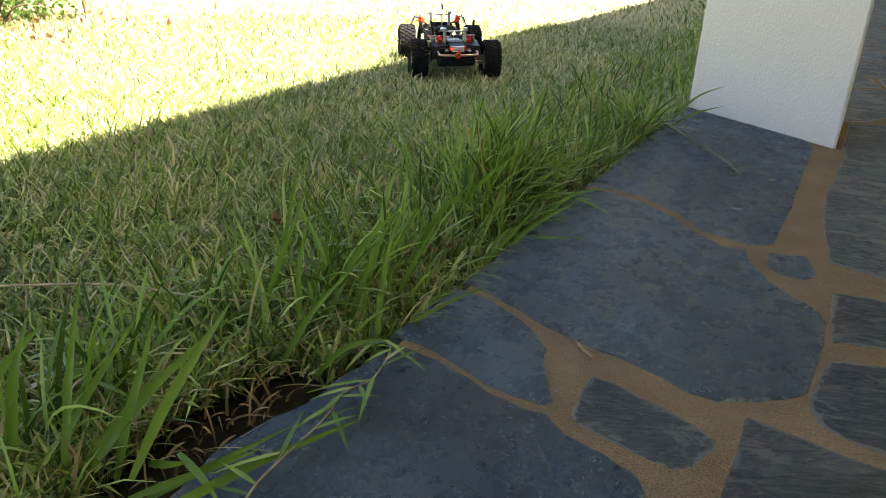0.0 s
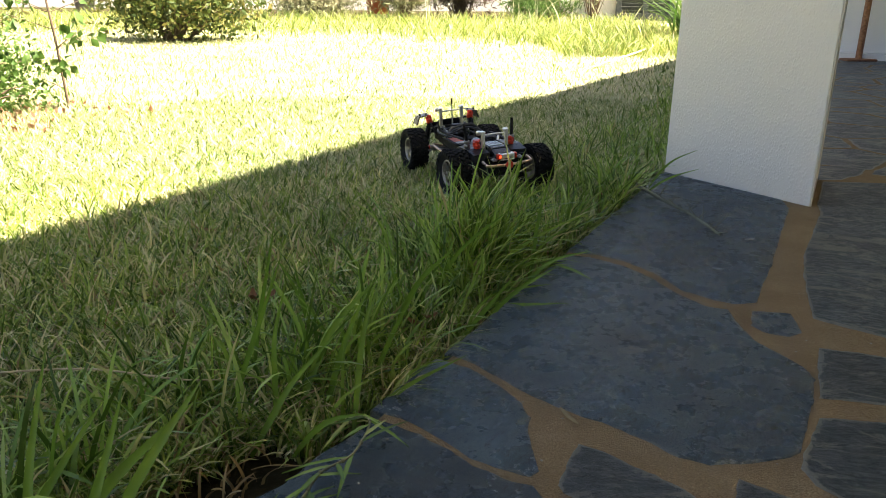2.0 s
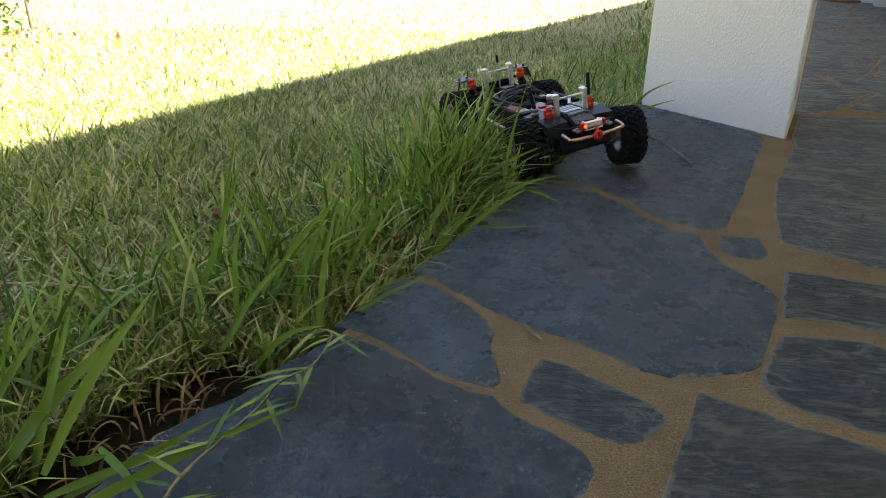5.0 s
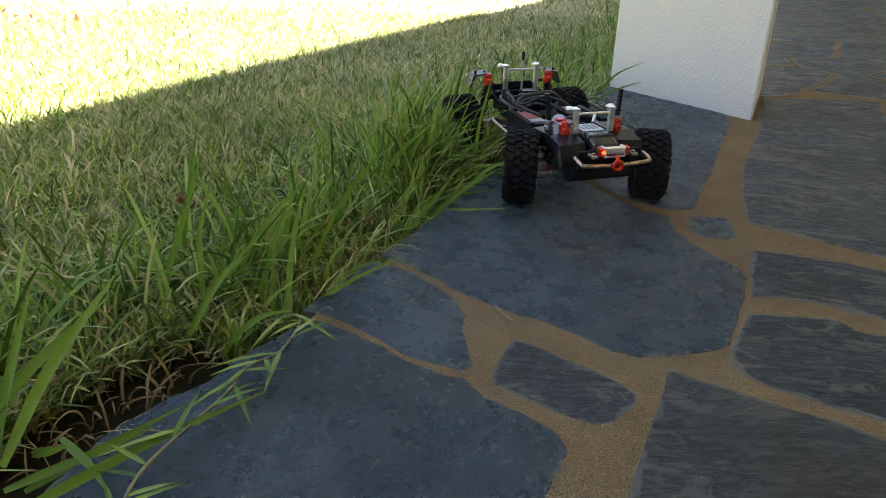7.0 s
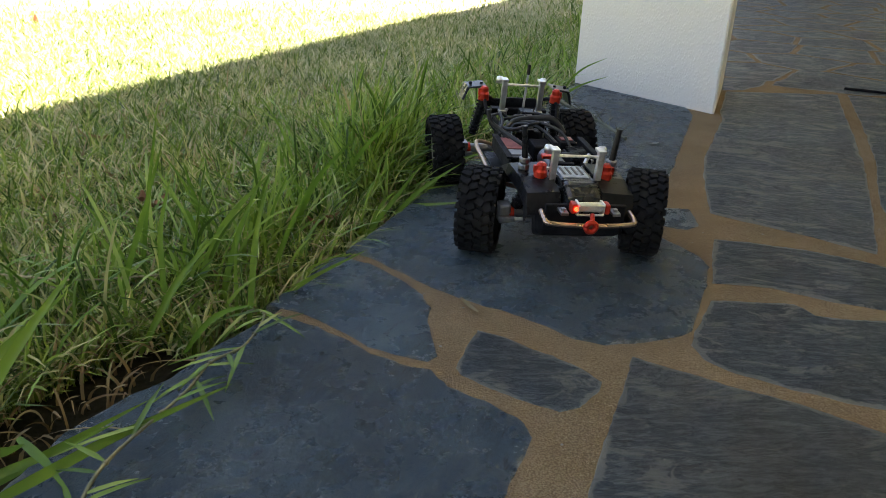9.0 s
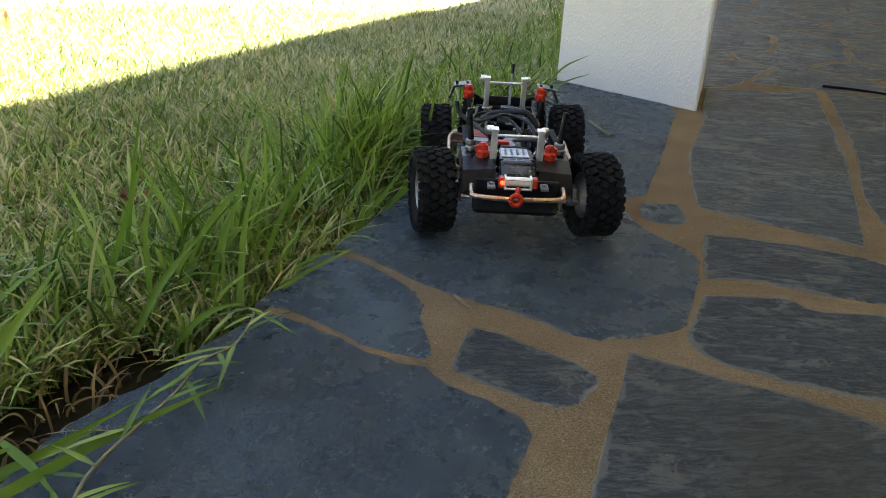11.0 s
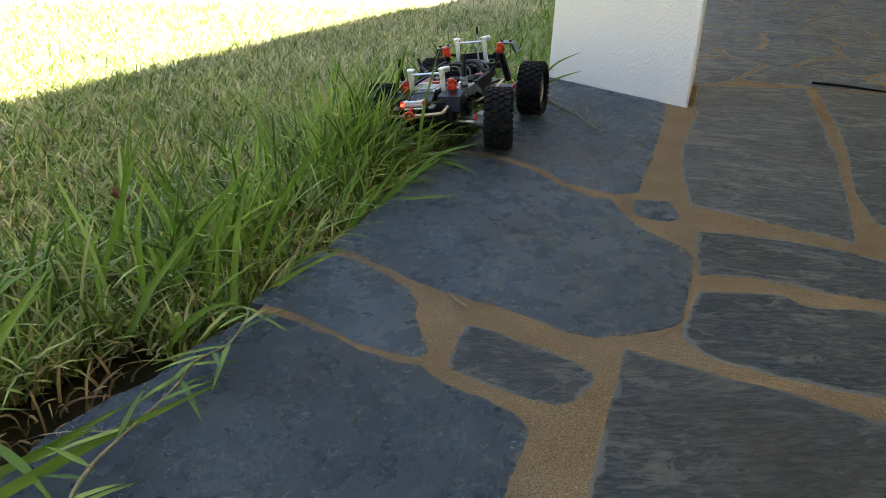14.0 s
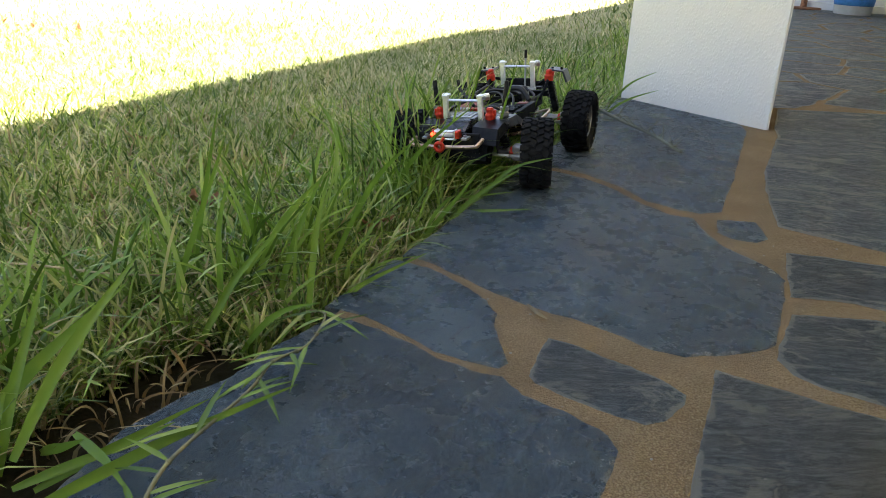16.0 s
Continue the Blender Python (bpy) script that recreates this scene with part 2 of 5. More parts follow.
def box(bm, c, s, bevel=0.0, m=None):
    """A box of size s round c, with bevelled edges; m turns it about c."""
    r = bmesh.ops.create_cube(bm, size=1.0)["verts"]
    for p in r:
        q = Vector((p.co.x * s[0], p.co.y * s[1], p.co.z * s[2]))
        p.co = (m @ q if m else q) + Vector(c)
    if bevel > 0:
        es = list({e for p in r for e in p.link_edges})
        bmesh.ops.bevel(bm, geom=es, offset=bevel, segments=2, affect="EDGES", profile=0.6)
    return bm


def tube(bm, pts, r, seg=8, caps=True, r_end=None):
    """A round bar along points."""
    pts = [Vector(p) for p in pts]
    n = len(pts)
    rings = []
    side = None
    for i, p in enumerate(pts):
        d = (pts[min(i + 1, n - 1)] - pts[max(i - 1, 0)]).normalized()
        if side is None:
            side = d.orthogonal().normalized()
        side = (side - d * side.dot(d)).normalized()
        up = d.cross(side)
        rr = r if r_end is None else r + (r_end - r) * i / (n - 1)
        rings.append([bm.verts.new(p + (side * math.cos(a) + up * math.sin(a)) * rr) for a in [2 * math.pi * k / seg for k in range(seg)]])
    for a, b in zip(rings, rings[1:]):
        for k in range(seg):
            bm.faces.new((a[k], a[(k + 1) % seg], b[(k + 1) % seg], b[k]))
    if caps:
        bm.faces.new(rings[0][::-1])
        bm.faces.new(rings[-1])
    return bm


def bend(pts, steps=6):
    """A smooth line through points."""
    pts = [Vector(p) for p in pts]
    q = [pts[0]] + pts + [pts[-1]]
    out = []
    for i in range(1, len(q) - 2):
        a, b, c, d = q[i - 1:i + 3]
        for k in range(steps):
            t = k / steps
            out.append(0.5 * ((2 * b) + (c - a) * t + (2 * a - 5 * b + 4 * c - d) * t * t + (3 * b - a - 3 * c + d) * t ** 3))
    return out + [pts[-1]]


def lathe(bm, profile, seg=24, axis="x", at=(0, 0, 0)):
    """A closed profile of (radius, place along the axis) turned round the axis."""
    rings = []
    for k in range(seg):
        a = 2 * math.pi * k / seg
        ring = []
        for r, h in profile:
            p = (h, r * math.cos(a), r * math.sin(a)) if axis == "x" else (r * math.cos(a), r * math.sin(a), h)
            ring.append(bm.verts.new(Vector(p) + Vector(at)))
        rings.append(ring)
    m = len(profile)
    for k in range(seg):
        a, b = rings[k], rings[(k + 1) % seg]
        for j in range(m):
            bm.faces.new((a[j], a[(j + 1) % m], b[(j + 1) % m], b[j]))
    return bm


def prism(bm, outline, z0, z1):
    lo = [bm.verts.new((x, y, z0)) for x, y in outline]
    hi = [bm.verts.new((x, y, z1)) for x, y in outline]
    bm.faces.new(lo[::-1])
    bm.faces.new(hi)
    n = len(lo)
    for i in range(n):
        bm.faces.new((lo[i], lo[(i + 1) % n], hi[(i + 1) % n], hi[i]))
    bmesh.ops.recalc_face_normals(bm, faces=bm.faces[:])
    return bm


def ribbons(name, base, top_dir, height, width, curl, material, parent=None, seg=3, cup=None):
    """Many tapering blades in one mesh: base places, the way they lean, height, width and how far they curl over."""
    n = len(base)
    base, lean = np.asarray(base, float), np.asarray(top_dir, float)
    side = np.stack([-np.sin(cup), np.cos(cup), np.zeros(n)], 1)
    verts = np.zeros((n, 2 * seg + 1, 3))
    for k in range(seg + 1):
        s = k / seg
        reach = curl[:, None] * (s ** 1.7) * lean * height[:, None]
        rise = height * (s - 0.45 * np.clip(curl, 0, 1.4) * s ** 2.2)
        mid = base + reach
        mid[:, 2] += rise
        w = width * (1.0 if k == 0 else (1.05 - 0.35 * s)) * 0.5
        if k < seg:
            verts[:, 2 * k] = mid - side * w[:, None]
            verts[:, 2 * k + 1] = mid + side * w[:, None]
        else:
            verts[:, 2 * k] = mid
    per = 2 * seg + 1
    off = (np.arange(n) * per)[:, None]
    quads = [[2 * k, 2 * k + 1, 2 * k + 3, 2 * k + 2] for k in range(seg - 1)]
    tri = [2 * seg - 2, 2 * seg - 1, 2 * seg]
    loops = np.concatenate([off + np.array([q]) for q in quads] + [off + np.array([tri])], axis=1).ravel()
    sizes = np.tile(np.array([4] * (seg - 1) + [3]), n)
    me = bpy.data.meshes.new(name)
    me.vertices.add(n * per)
    me.vertices.foreach_set("co", verts.ravel().astype(np.float32))
    me.loops.add(len(loops))
    me.loops.foreach_set("vertex_index", loops.astype(np.int32))
    me.polygons.add(len(sizes))
    me.polygons.foreach_set("loop_start", np.concatenate([[0], np.cumsum(sizes)[:-1]]).astype(np.int32))
    me.update(calc_edges=True)
    me.polygons.foreach_set("use_smooth", [True] * len(sizes))
    me.materials.append(material)
    ob = new(name, me)
    ob.parent = parent
    return ob


# ---- structure ----
bm = bmesh.new()
R = 60.0
for ix in range(41):
    for iy in range(41):
        x, y = -R + 3 * ix, -R + 3 * iy
        bm.verts.new((x, y, -0.035))
bm.verts.ensure_lookup_table()
for ix in range(40):
    for iy in range(40):
        a = ix * 41 + iy
        bm.faces.new([bm.verts[i] for i in (a, a + 41, a + 42, a + 1)])
tagged(part("ground", bm, SOIL), "brown soil and thatch under the garden lawn", "ground", kind="structure")

ROOF_END = 5.9
bm = bmesh.new()
prism(bm, [uv(a, b).xy for a, b in ((-4, -0.004), (0.1, -0.006), (0.2, -0.016), (ROOF_END + 0.1, -0.016), (ROOF_END + 0.1, 4.2), (-4, 4.2))], -0.3, -0.0006)
patio = tagged(part("floor", bm, SAND), "patio of irregular slate stones in sandy mortar", "floor", kind="structure")

# house wall, end wall, back wall and the veranda roof
def wall(name, a, b, thick, z1, label, mat=WALL_PAINT):
    a, b = Vector(a), Vector(b)
    d = (b - a).normalized()
    nrm = Vector((-d.y, d.x)) * thick
    bm = bmesh.new()
    prism(bm, [a, b, b + nrm, a + nrm], -0.3, z1)
    return tagged(part(name, bm, mat), label, "wall", kind="structure")


wall("wall_house", uv(-4, 4.0).xy, uv(ROOF_END, 4.0).xy, 0.25, 2.6, "pale plastered house wall along the patio")
wall("wall_end", uv(5.80, 0.10).xy, uv(5.80, 4.0).xy, 0.2, 2.6, "pale plastered wall closing the end of the patio")
wall("wall_back", uv(-4, 4.2).xy, uv(-4, 1.2).xy, 0.2, 2.6, "pale plastered wall behind the patio")
bm = bmesh.new()
prism(bm, [uv(a, b).xy for a, b in ((-4.2, -0.02), (ROOF_END + 0.15, 0.32), (ROOF_END + 0.15, 4.3), (-4.2, 4.3))], 2.6, 2.78)
tagged(part("ceiling", bm, WHITE_STUCCO), "white plastered veranda ceiling and roof edge", "ceiling", kind="structure")

# the white pier at the patio's edge
FL, FRC = Vector((0.620, 1.931)), Vector((0.861, 1.579))
side = Vector((0.4705, 0.8824)) * 0.36
bm = bmesh.new()
# the unseen upper part narrows, so its shadow stays within the roof's
inner = FL.lerp(FRC, 0.45)
foot = [bm.verts.new((p.x, p.y, -0.02)) for p in (FL, FRC, FRC + side, FL + side)]
waist = [bm.verts.new((p.x, p.y, 1.0)) for p in (FL, FRC, FRC + side, FL + side)]
crown = [bm.verts.new((p.x, p.y, 2.6)) for p in (inner, FRC, FRC + side, inner + side)]
bm.faces.new(foot[::-1])
bm.faces.new(crown)
for lo, hi in ((foot, waist), (waist, crown)):
    for k in range(4):
        bm.faces.new((lo[k], lo[(k + 1) % 4], hi[(k + 1) % 4], hi[k]))
bmesh.ops.recalc_face_normals(bm, faces=bm.faces[:])
es = [e for e in bm.edges if abs(e.verts[0].co.z - e.verts[1].co.z) > 0.9]
bmesh.ops.bevel(bm, geom=es, offset=0.005, segments=3, affect="EDGES")
tagged(part("pillar", bm, WHITE_STUCCO), "square white pillar with rough spattered stucco", "pillar", kind="structure")

# far garden wall and neighbour's wall with its louvred door
wall("wall_garden", (-16.0, 19.0), (2.2, 19.0), 0.25, 2.2, "sunlit white garden wall behind the shrubs", WHITE_STUCCO)
wall("wall_shed", (2.1, 13.2), (9.0, 12.2), 0.25, 2.5, "white wall of an outbuilding beyond the lawn", WHITE_STUCCO)


# ---- garden beyond the lawn ----
DOOR = plain("door_paint", (0.055, 0.065, 0.062), 0.55, 0, 0.3, 30, 0.2)
TERRACOTTA = plain("terracotta", (0.45, 0.13, 0.06), 0.8, 0, 0.25, 25, 0.2)
GREY_POT = plain("grey_pot", (0.25, 0.25, 0.25), 0.8, 0, 0.25, 25, 0.2)
RUST = plain("rusty_iron", (0.28, 0.13, 0.07), 0.75, 0.3, 0.4, 60, 0.3)
BLUE = plain("blue_print", (0.03, 0.22, 0.55), 0.5, 0, 0.2, 30, 0.1)
BAG = plain("white_plastic", (0.78, 0.80, 0.82), 0.5, 0, 0.1, 20, 0.2)
HOSE = plain("pale_hose", (0.62, 0.55, 0.40), 0.5, 0, 0.2, 60, 0.1)


def leaf_cloud(name, pts, size, aspect, material, parent, seed, up=0.4):
    """Many small folded leaves at the given places, in one mesh."""
    rng = np.random.default_rng(seed)
    n = len(pts)
    d = rng.normal(0, 1, (n, 3)) + np.array([0, 0, up])
    d /= np.linalg.norm(d, axis=1)[:, None]
    s = np.cross(d, rng.normal(0, 1, (n, 3)))
    s /= np.linalg.norm(s, axis=1)[:, None]
    nn = np.cross(d, s)
    L = size * rng.uniform(0.6, 1.3, n)[:, None]
    W = L * aspect
    p = np.asarray(pts)
    v = np.stack([p, p + d * L * 0.45 + s * W * 0.5 - nn * L * 0.06, p + d * L - nn * L * 0.12, p + d * L * 0.45 - s * W * 0.5 - nn * L * 0.06, p + d * L * 0.5 + nn * L * 0.04], 1)
    off = (np.arange(n) * 5)[:, None]
    loops = np.concatenate([off + np.array([[0, 1, 4]]), off + np.array([[1, 2, 4]]), off + np.array([[2, 3, 4]]), off + np.array([[3, 0, 4]])], 1).ravel()
    me = bpy.data.meshes.new(name)
    me.vertices.add(n * 5)
    me.vertices.foreach_set("co", v.ravel().astype(np.float32))
    me.loops.add(len(loops))
    me.loops.foreach_set("vertex_index", loops.astype(np.int32))
    me.polygons.add(n * 4)
    me.polygons.foreach_set("loop_start", (np.arange(n * 4) * 3).astype(np.int32))
    me.update(calc_edges=True)
    me.materials.append(material)
    ob = new(name, me)
    ob.parent = parent
    return ob


def shrub(at, r, h, n, leaf, aspect, material, label, seed, name="shrub", twigs=26, group=""):
    """A bush: woody stems from the base and a ragged crown of leaves with gaps."""
    rng = np.random.default_rng(seed)
    top = thing(name, label, "shrub", group, at)
    ends = []
    for k in range(twigs):
        bm = bmesh.new()
        a, f = rng.uniform(0, 2 * np.pi), rng.uniform(0.25, 1.0)
        e = Vector((math.cos(a) * r * f, math.sin(a) * r * f, h * rng.uniform(0.45, 1.0) * (1.1 - 0.4 * f)))
        m = e * 0.5 + Vector((rng.normal(0, r * 0.1), rng.normal(0, r * 0.1), h * 0.12))
        tube(bm, bend([(rng.normal(0, r * 0.08), rng.normal(0, r * 0.08), -0.04), m, e], 4), 0.012 * r + 0.002, 5, True, 0.003 * r + 0.001)
        part("branch", bm, BARK, top)
        ends += [m, m.lerp(e, 0.5), e]
    ends = np.array([list(e) for e in ends])
    w = rng.integers(0, len(ends), n)
    spread = 0.16 * min(r, h) + 0.02
    p = ends[w] + rng.normal(0, spread, (n, 3))
    p[:, 2] = np.clip(p[:, 2], 0.0, h * 1.08)
    tagged(leaf_cloud("foliage", p, leaf, aspect, material, top, seed + 1), kind="stuff")
    return top


shrub((-2.42, 7.35, -0.035), 0.80, 0.85, 9000, 0.060, 0.5, SHRUB, "dense sunlit shrub with small olive leaves on the lawn", 51, twigs=40)
shrub((-1.95, 13.2, -0.035), 0.95, 0.75, 9000, 0.085, 0.22, LAVENDER, "low grey-green lavender bush at the far bed", 53, "lavender_bush", 60)
shrub((-0.45, 12.4, -0.035), 0.42, 1.0, 2600, 0.15, 0.10, LAVENDER, "upright grassy bush with dry reddish stems", 55, "grassy_bush", 34)
shrub((0.55, 15.6, -0.035), 1.0, 1.5, 10000, 0.15, 0.14, BROWN_BUSH, "large brown twiggy bush against the garden wall", 57, "brown_bush", 60)
shrub((1.62, 15.2, -0.035), 0.50, 1.6, 2600, 0.10, 0.35, SHRUB, "tall dark green bush against the garden wall", 59, twigs=34)
shrub((2.55, 12.65, -0.035), 0.45, 1.3, 700, 0.09, 0.22, LAVENDER, "thin bare-stemmed bush against the white wall", 61, twigs=40)
shrub((1.7, 13.3, -0.035), 0.70, 0.42, 2200, 0.10, 0.16, WEED, "low dark green plants at the foot of the wall", 60, "border_plant", 24)
shrub((-1.80, 2.85, -0.035), 0.28, 0.32, 2600, 0.024, 0.6, WEED, "low leafy weeds on the bare bed", 63, "weed_clump", 20)
shrub((-2.20, 3.5, -0.035), 0.32, 0.34, 2200, 0.028, 0.6, WEED, "low leafy weeds on the bare bed", 64, "weed_clump", 20)
shrub((-5.2, 8.6, -0.035), 0.9, 0.3, 1200, 0.08, 0.4, SHRUB, "low green border plants in the sun", 65, "border_plant", 20)


def tall_weed(at, h, seed):
    """An upright weed with a thin stem and hanging pointed leaves."""
    rng = np.random.default_rng(seed)
    top = thing("tall_weed", "tall thin weed with pointed leaves at the bed's edge", "plant", "", at)
    bm = bmesh.new()
    line = bend([(0, 0, -0.01), (-0.02, 0.0, h * 0.4), (-0.06, 0.01, h * 0.75), (-0.09, 0.02, h)], 5)
    tube(bm, line, 0.006, 6, True, 0.002)
    pts = []
    for k in range(26):
        b = line[int(rng.uniform(0.18, 1.0) * (len(line) - 1))]
        a = rng.uniform(0, 2 * np.pi)
        e = b + Vector((math.cos(a), math.sin(a), 0.35)) * rng.uniform(0.06, 0.22)
        tw = bmesh.new()
        tube(tw, [b, e], 0.0022, 5, True, 0.001)
        part("twig", tw, BARK, top)
        for f in (0.5, 0.75, 1.0):
            pts += [list(b.lerp(e, f) + Vector(rng.normal(0, 0.012, 3)))] * 2
    part("stem", bm, BARK, top)
    tagged(leaf_cloud("foliage", np.array(pts), 0.046, 0.75, WEED, top, seed + 1, up=-0.5), kind="stuff")
    return top


tall_weed((-1.50, 3.05, -0.035), 0.85, 71)

# dry litter on the bare bed
rngl = np.random.default_rng(77)
lp = np.stack([rngl.normal(-1.65, 0.22, 900), rngl.normal(2.75, 0.26, 900), np.full(900, -0.022) + rngl.random(900) * 0.02], 1)
RED_LITTER = leaf_material("red_litter", [(0.0, (0.22, 0.08, 0.05)), (0.5, (0.38, 0.18, 0.12)), (1.0, (0.50, 0.36, 0.26))], 0.8, 0.2)
tagged(leaf_cloud("leaf_litter", lp, 0.035, 0.5, RED_LITTER, None, 78, 0.1), "dry reddish leaf litter on the bed", "leaf litter", kind="stuff")

# louvred door in the outbuilding's wall
def louvre_door(x0, y0, x1, y1):
    a, b = Vector((x0, y0, 0)), Vector((x1, y1, 0))
    w = (b - a).length
    ang = math.degrees(math.atan2(b.y - a.y, b.x - a.x))
    top = tagged(new("door_1"), "dark grey-green louvred wooden door, closed", "door", kind="structure")
    top.matrix_basis = pose(a.x, a.y, 0, 0, 0, ang)
    bm = bmesh.new()
    for x in (0.05, w / 2, w - 0.05):
        box(bm, (x, 0, 1.0), (0.09, 0.05, 2.08), 0.004)
    for z in (0.06, 1.0, 2.0):
        box(bm, (w / 2, 0, z), (w - 0.02, 0.046, 0.11), 0.004)
    part("frame", bm, DOOR, top)
    me = None
    for x in (0.05 + (w / 2 - 0.05) / 2, w / 2 + (w / 2 - 0.05) / 2):
        for k in range(34):
            z = 0.14 + k * 0.055
            if abs(z - 1.0) < 0.07:
                continue
            if me is None:
                bm = bmesh.new()
                box(bm, (0, 0, 0), (w / 2 - 0.12, 0.008, 0.060), 0.0, Matrix.Rotation(0.6, 3, "X"))
                s = part("slat", bm, DOOR, top)
                me = s.data
            else:
                s = new("slat", me)
                s.parent = top
            s.location = (x, 0, z)
    return top


louvre_door(2.98, 13.02, 3.92, 12.88)


def strap_plant(at, n, h, seed):
    """A clump of long arching strap leaves."""
    rng = np.random.default_rng(seed)
    top = thing("strap_plant", "clump of arching green strap leaves by the patio's end", "plant", "", at)
    a = rng.uniform(0, 2 * np.pi, n)
    d = np.stack([np.cos(a), np.sin(a), np.zeros(n)], 1)
    base = np.stack([rng.normal(0, 0.06, n), rng.normal(0, 0.06, n), np.zeros(n)], 1)
    ribbons("leaves", base, d, rng.uniform(0.6, 1.1, n) * h, rng.uniform(0.02, 0.035, n), rng.uniform(0.6, 1.25, n), WEED, top, 8, a + np.pi / 2 * 0 + rng.normal(0, 0.4, n))
    return top


strap_plant((2.45, 7.6, -0.035), 90, 0.95, 81)
strap_plant((2.75, 7.9, -0.035), 70, 1.0, 82)


def pot(at, r, h, mat, label, seed):
    top = thing("plant_pot", label, "pot", "", at)
    bm = bmesh.new()
    lathe(bm, [(0.001, 0), (r * 0.7, 0), (r * 0.95, h * 0.85), (r * 1.06, h * 0.86), (r * 1.06, h), (r * 0.92, h), (r * 0.86, h * 0.8), (0.001, h * 0.8)], 20, "z")
    bmesh.ops.recalc_face_normals(bm, faces=bm.faces[:])
    part("body", bm, mat, top, "", True)
    return top


pot((-6.6, 15.2, -0.035), 0.22, 0.5, GREY_POT, "grey garden pot by the white wall", 1)
pot((-1.15, 16.6, -0.035), 0.3, 0.6, TERRACOTTA, "terracotta garden pot in the far bed", 2)

# rusty iron post on its foot, before the patio's end wall
post = thing("iron_post", "rusty iron post on a flat foot by the wall", "post", "", tuple(uv(5.66, 0.36)))
bm = bmesh.new()
tube(bm, [(0, 0, 0.012), (0.01, 0, 2.4)], 0.022, 10)
part("pole", bm, RUST, post)
bm = bmesh.new()
box(bm, (0, 0, 0.008), (0.22, 0.12, 0.016), 0.004)
part("foot", bm, RUST, post)
bm = bmesh.new()
prism(bm, [uv(5.70, 0.12).xy, uv(5.70, 3.9).xy, uv(5.796, 3.9).xy, uv(5.796, 0.12).xy], 0.002, 0.05)
tagged(part("baseboard", bm, WALL_PAINT), "low pale plinth along the end wall", "trim", kind="structure")


def bucket(at):
    top = thing("paint_bucket", "white plastic bucket with a blue print, by the wall", "bucket", "", at)
    bm = bmesh.new()
    lathe(bm, [(0.001, 0), (0.12, 0), (0.145, 0.27), (0.152, 0.275), (0.152, 0.30), (0.140, 0.30), (0.132, 0.27), (0.112, 0.02), (0.001, 0.02)], 24, "z")
    bmesh.ops.recalc_face_normals(bm, faces=bm.faces[:])
    part("body", bm, BAG, top, "", True)
    bm = bmesh.new()
    lathe(bm, [(0.1274, 0.06), (0.1344, 0.13), (0.1324, 0.13), (0.1254, 0.06)], 24, "z")
    bmesh.ops.recalc_face_normals(bm, faces=bm.faces[:])
    part("print_band", bm, BLUE, top, "blue printed band", True)
    bm = bmesh.new()
    tube(bm, bend([(-0.15, 0, 0.27), (-0.12, -0.1, 0.20), (0, -0.16, 0.16), (0.12, -0.1, 0.20), (0.15, 0, 0.27)], 5), 0.003, 6)
    part("handle", bm, STRAW, top)
    return top


bucket(tuple(uv(5.50, 0.68)))

# garden hose at the lawn's end
bm = bmesh.new()
tube(bm, bend([(1.02, 4.95, 0.0), (1.2, 5.3, 0.006), (1.4, 5.66, 0.012), (1.75, 6.3, 0.03), (2.0, 6.85, 0.05), (2.3, 7.2, 0.04)], 8), 0.0065, 8)
tagged(part("garden_hose", bm, HOSE, None, "", True), "pale garden hose lying in the grass", "hose")

# ---- lawn and grasses ----


def blade_field(name, n, place, h, w, curl, mat, lean=None, seg=3, seed=1):
    rng = np.random.default_rng(seed)
    base = place(rng, n)
    base = base[not_bare(base)]
    n = len(base)
    a = rng.uniform(0, 2 * np.pi, n)
    d = np.stack([np.cos(a), np.sin(a), np.zeros(n)], 1)
    if lean is not None:
        d = d * 0.75 + np.array([[lean[0], lean[1], 0]])
    hh = h(rng, base)
    return ribbons(name, base, d, hh, w(rng, base), curl(rng, n), mat, None, seg, rng.uniform(0, np.pi, n))


def not_bare(base):
    """False over the dark bare hollow at the slab's near edge."""
    x, y = base[:, 0] - OX, base[:, 1] - OY
    u, v = x * UX + y * UY, x * UY - y * UX
    return ~((u > -0.62) & (u < -0.25) & (v > -0.15 + 0.25 * np.abs(u + 0.40)))


def to_xyz(u, v, z):
    return np.stack([OX + u * UX + v * UY, OY + u * UY - v * UX, np.full(len(u), z)], 1)


def lawn_place(rng, n):
    # thinner with distance from the patio's start
    r = 0.15 + (rng.random(n) ** 1.25) * 11.0
    r = np.where(rng.random(n) < 0.62, 0.15 + 3.2 * rng.random(n) ** 0.9, r)
    ang = radians(63.0) + rng.uniform(-0.2, 1.62, n)
    x, y = -0.05 + r * np.cos(ang), 0.12 + r * np.sin(ang)
    v = (x - OX) * UY - (y - OY) * UX
    u = (x - OX) * UX + (y - OY) * UY
    bare = (u < -0.18) & (u > -0.45) & (v > -0.05)
    ok = (v < -0.034) & (u > -1.0) & (y < 12.5) & ~bare
    return np.stack([x, y, np.full(n, -0.036)], 1)[ok]


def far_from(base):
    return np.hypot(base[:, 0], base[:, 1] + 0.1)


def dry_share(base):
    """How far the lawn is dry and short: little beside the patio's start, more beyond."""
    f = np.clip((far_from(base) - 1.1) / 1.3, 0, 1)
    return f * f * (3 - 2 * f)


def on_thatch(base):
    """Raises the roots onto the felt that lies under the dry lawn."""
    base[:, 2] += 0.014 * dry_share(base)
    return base


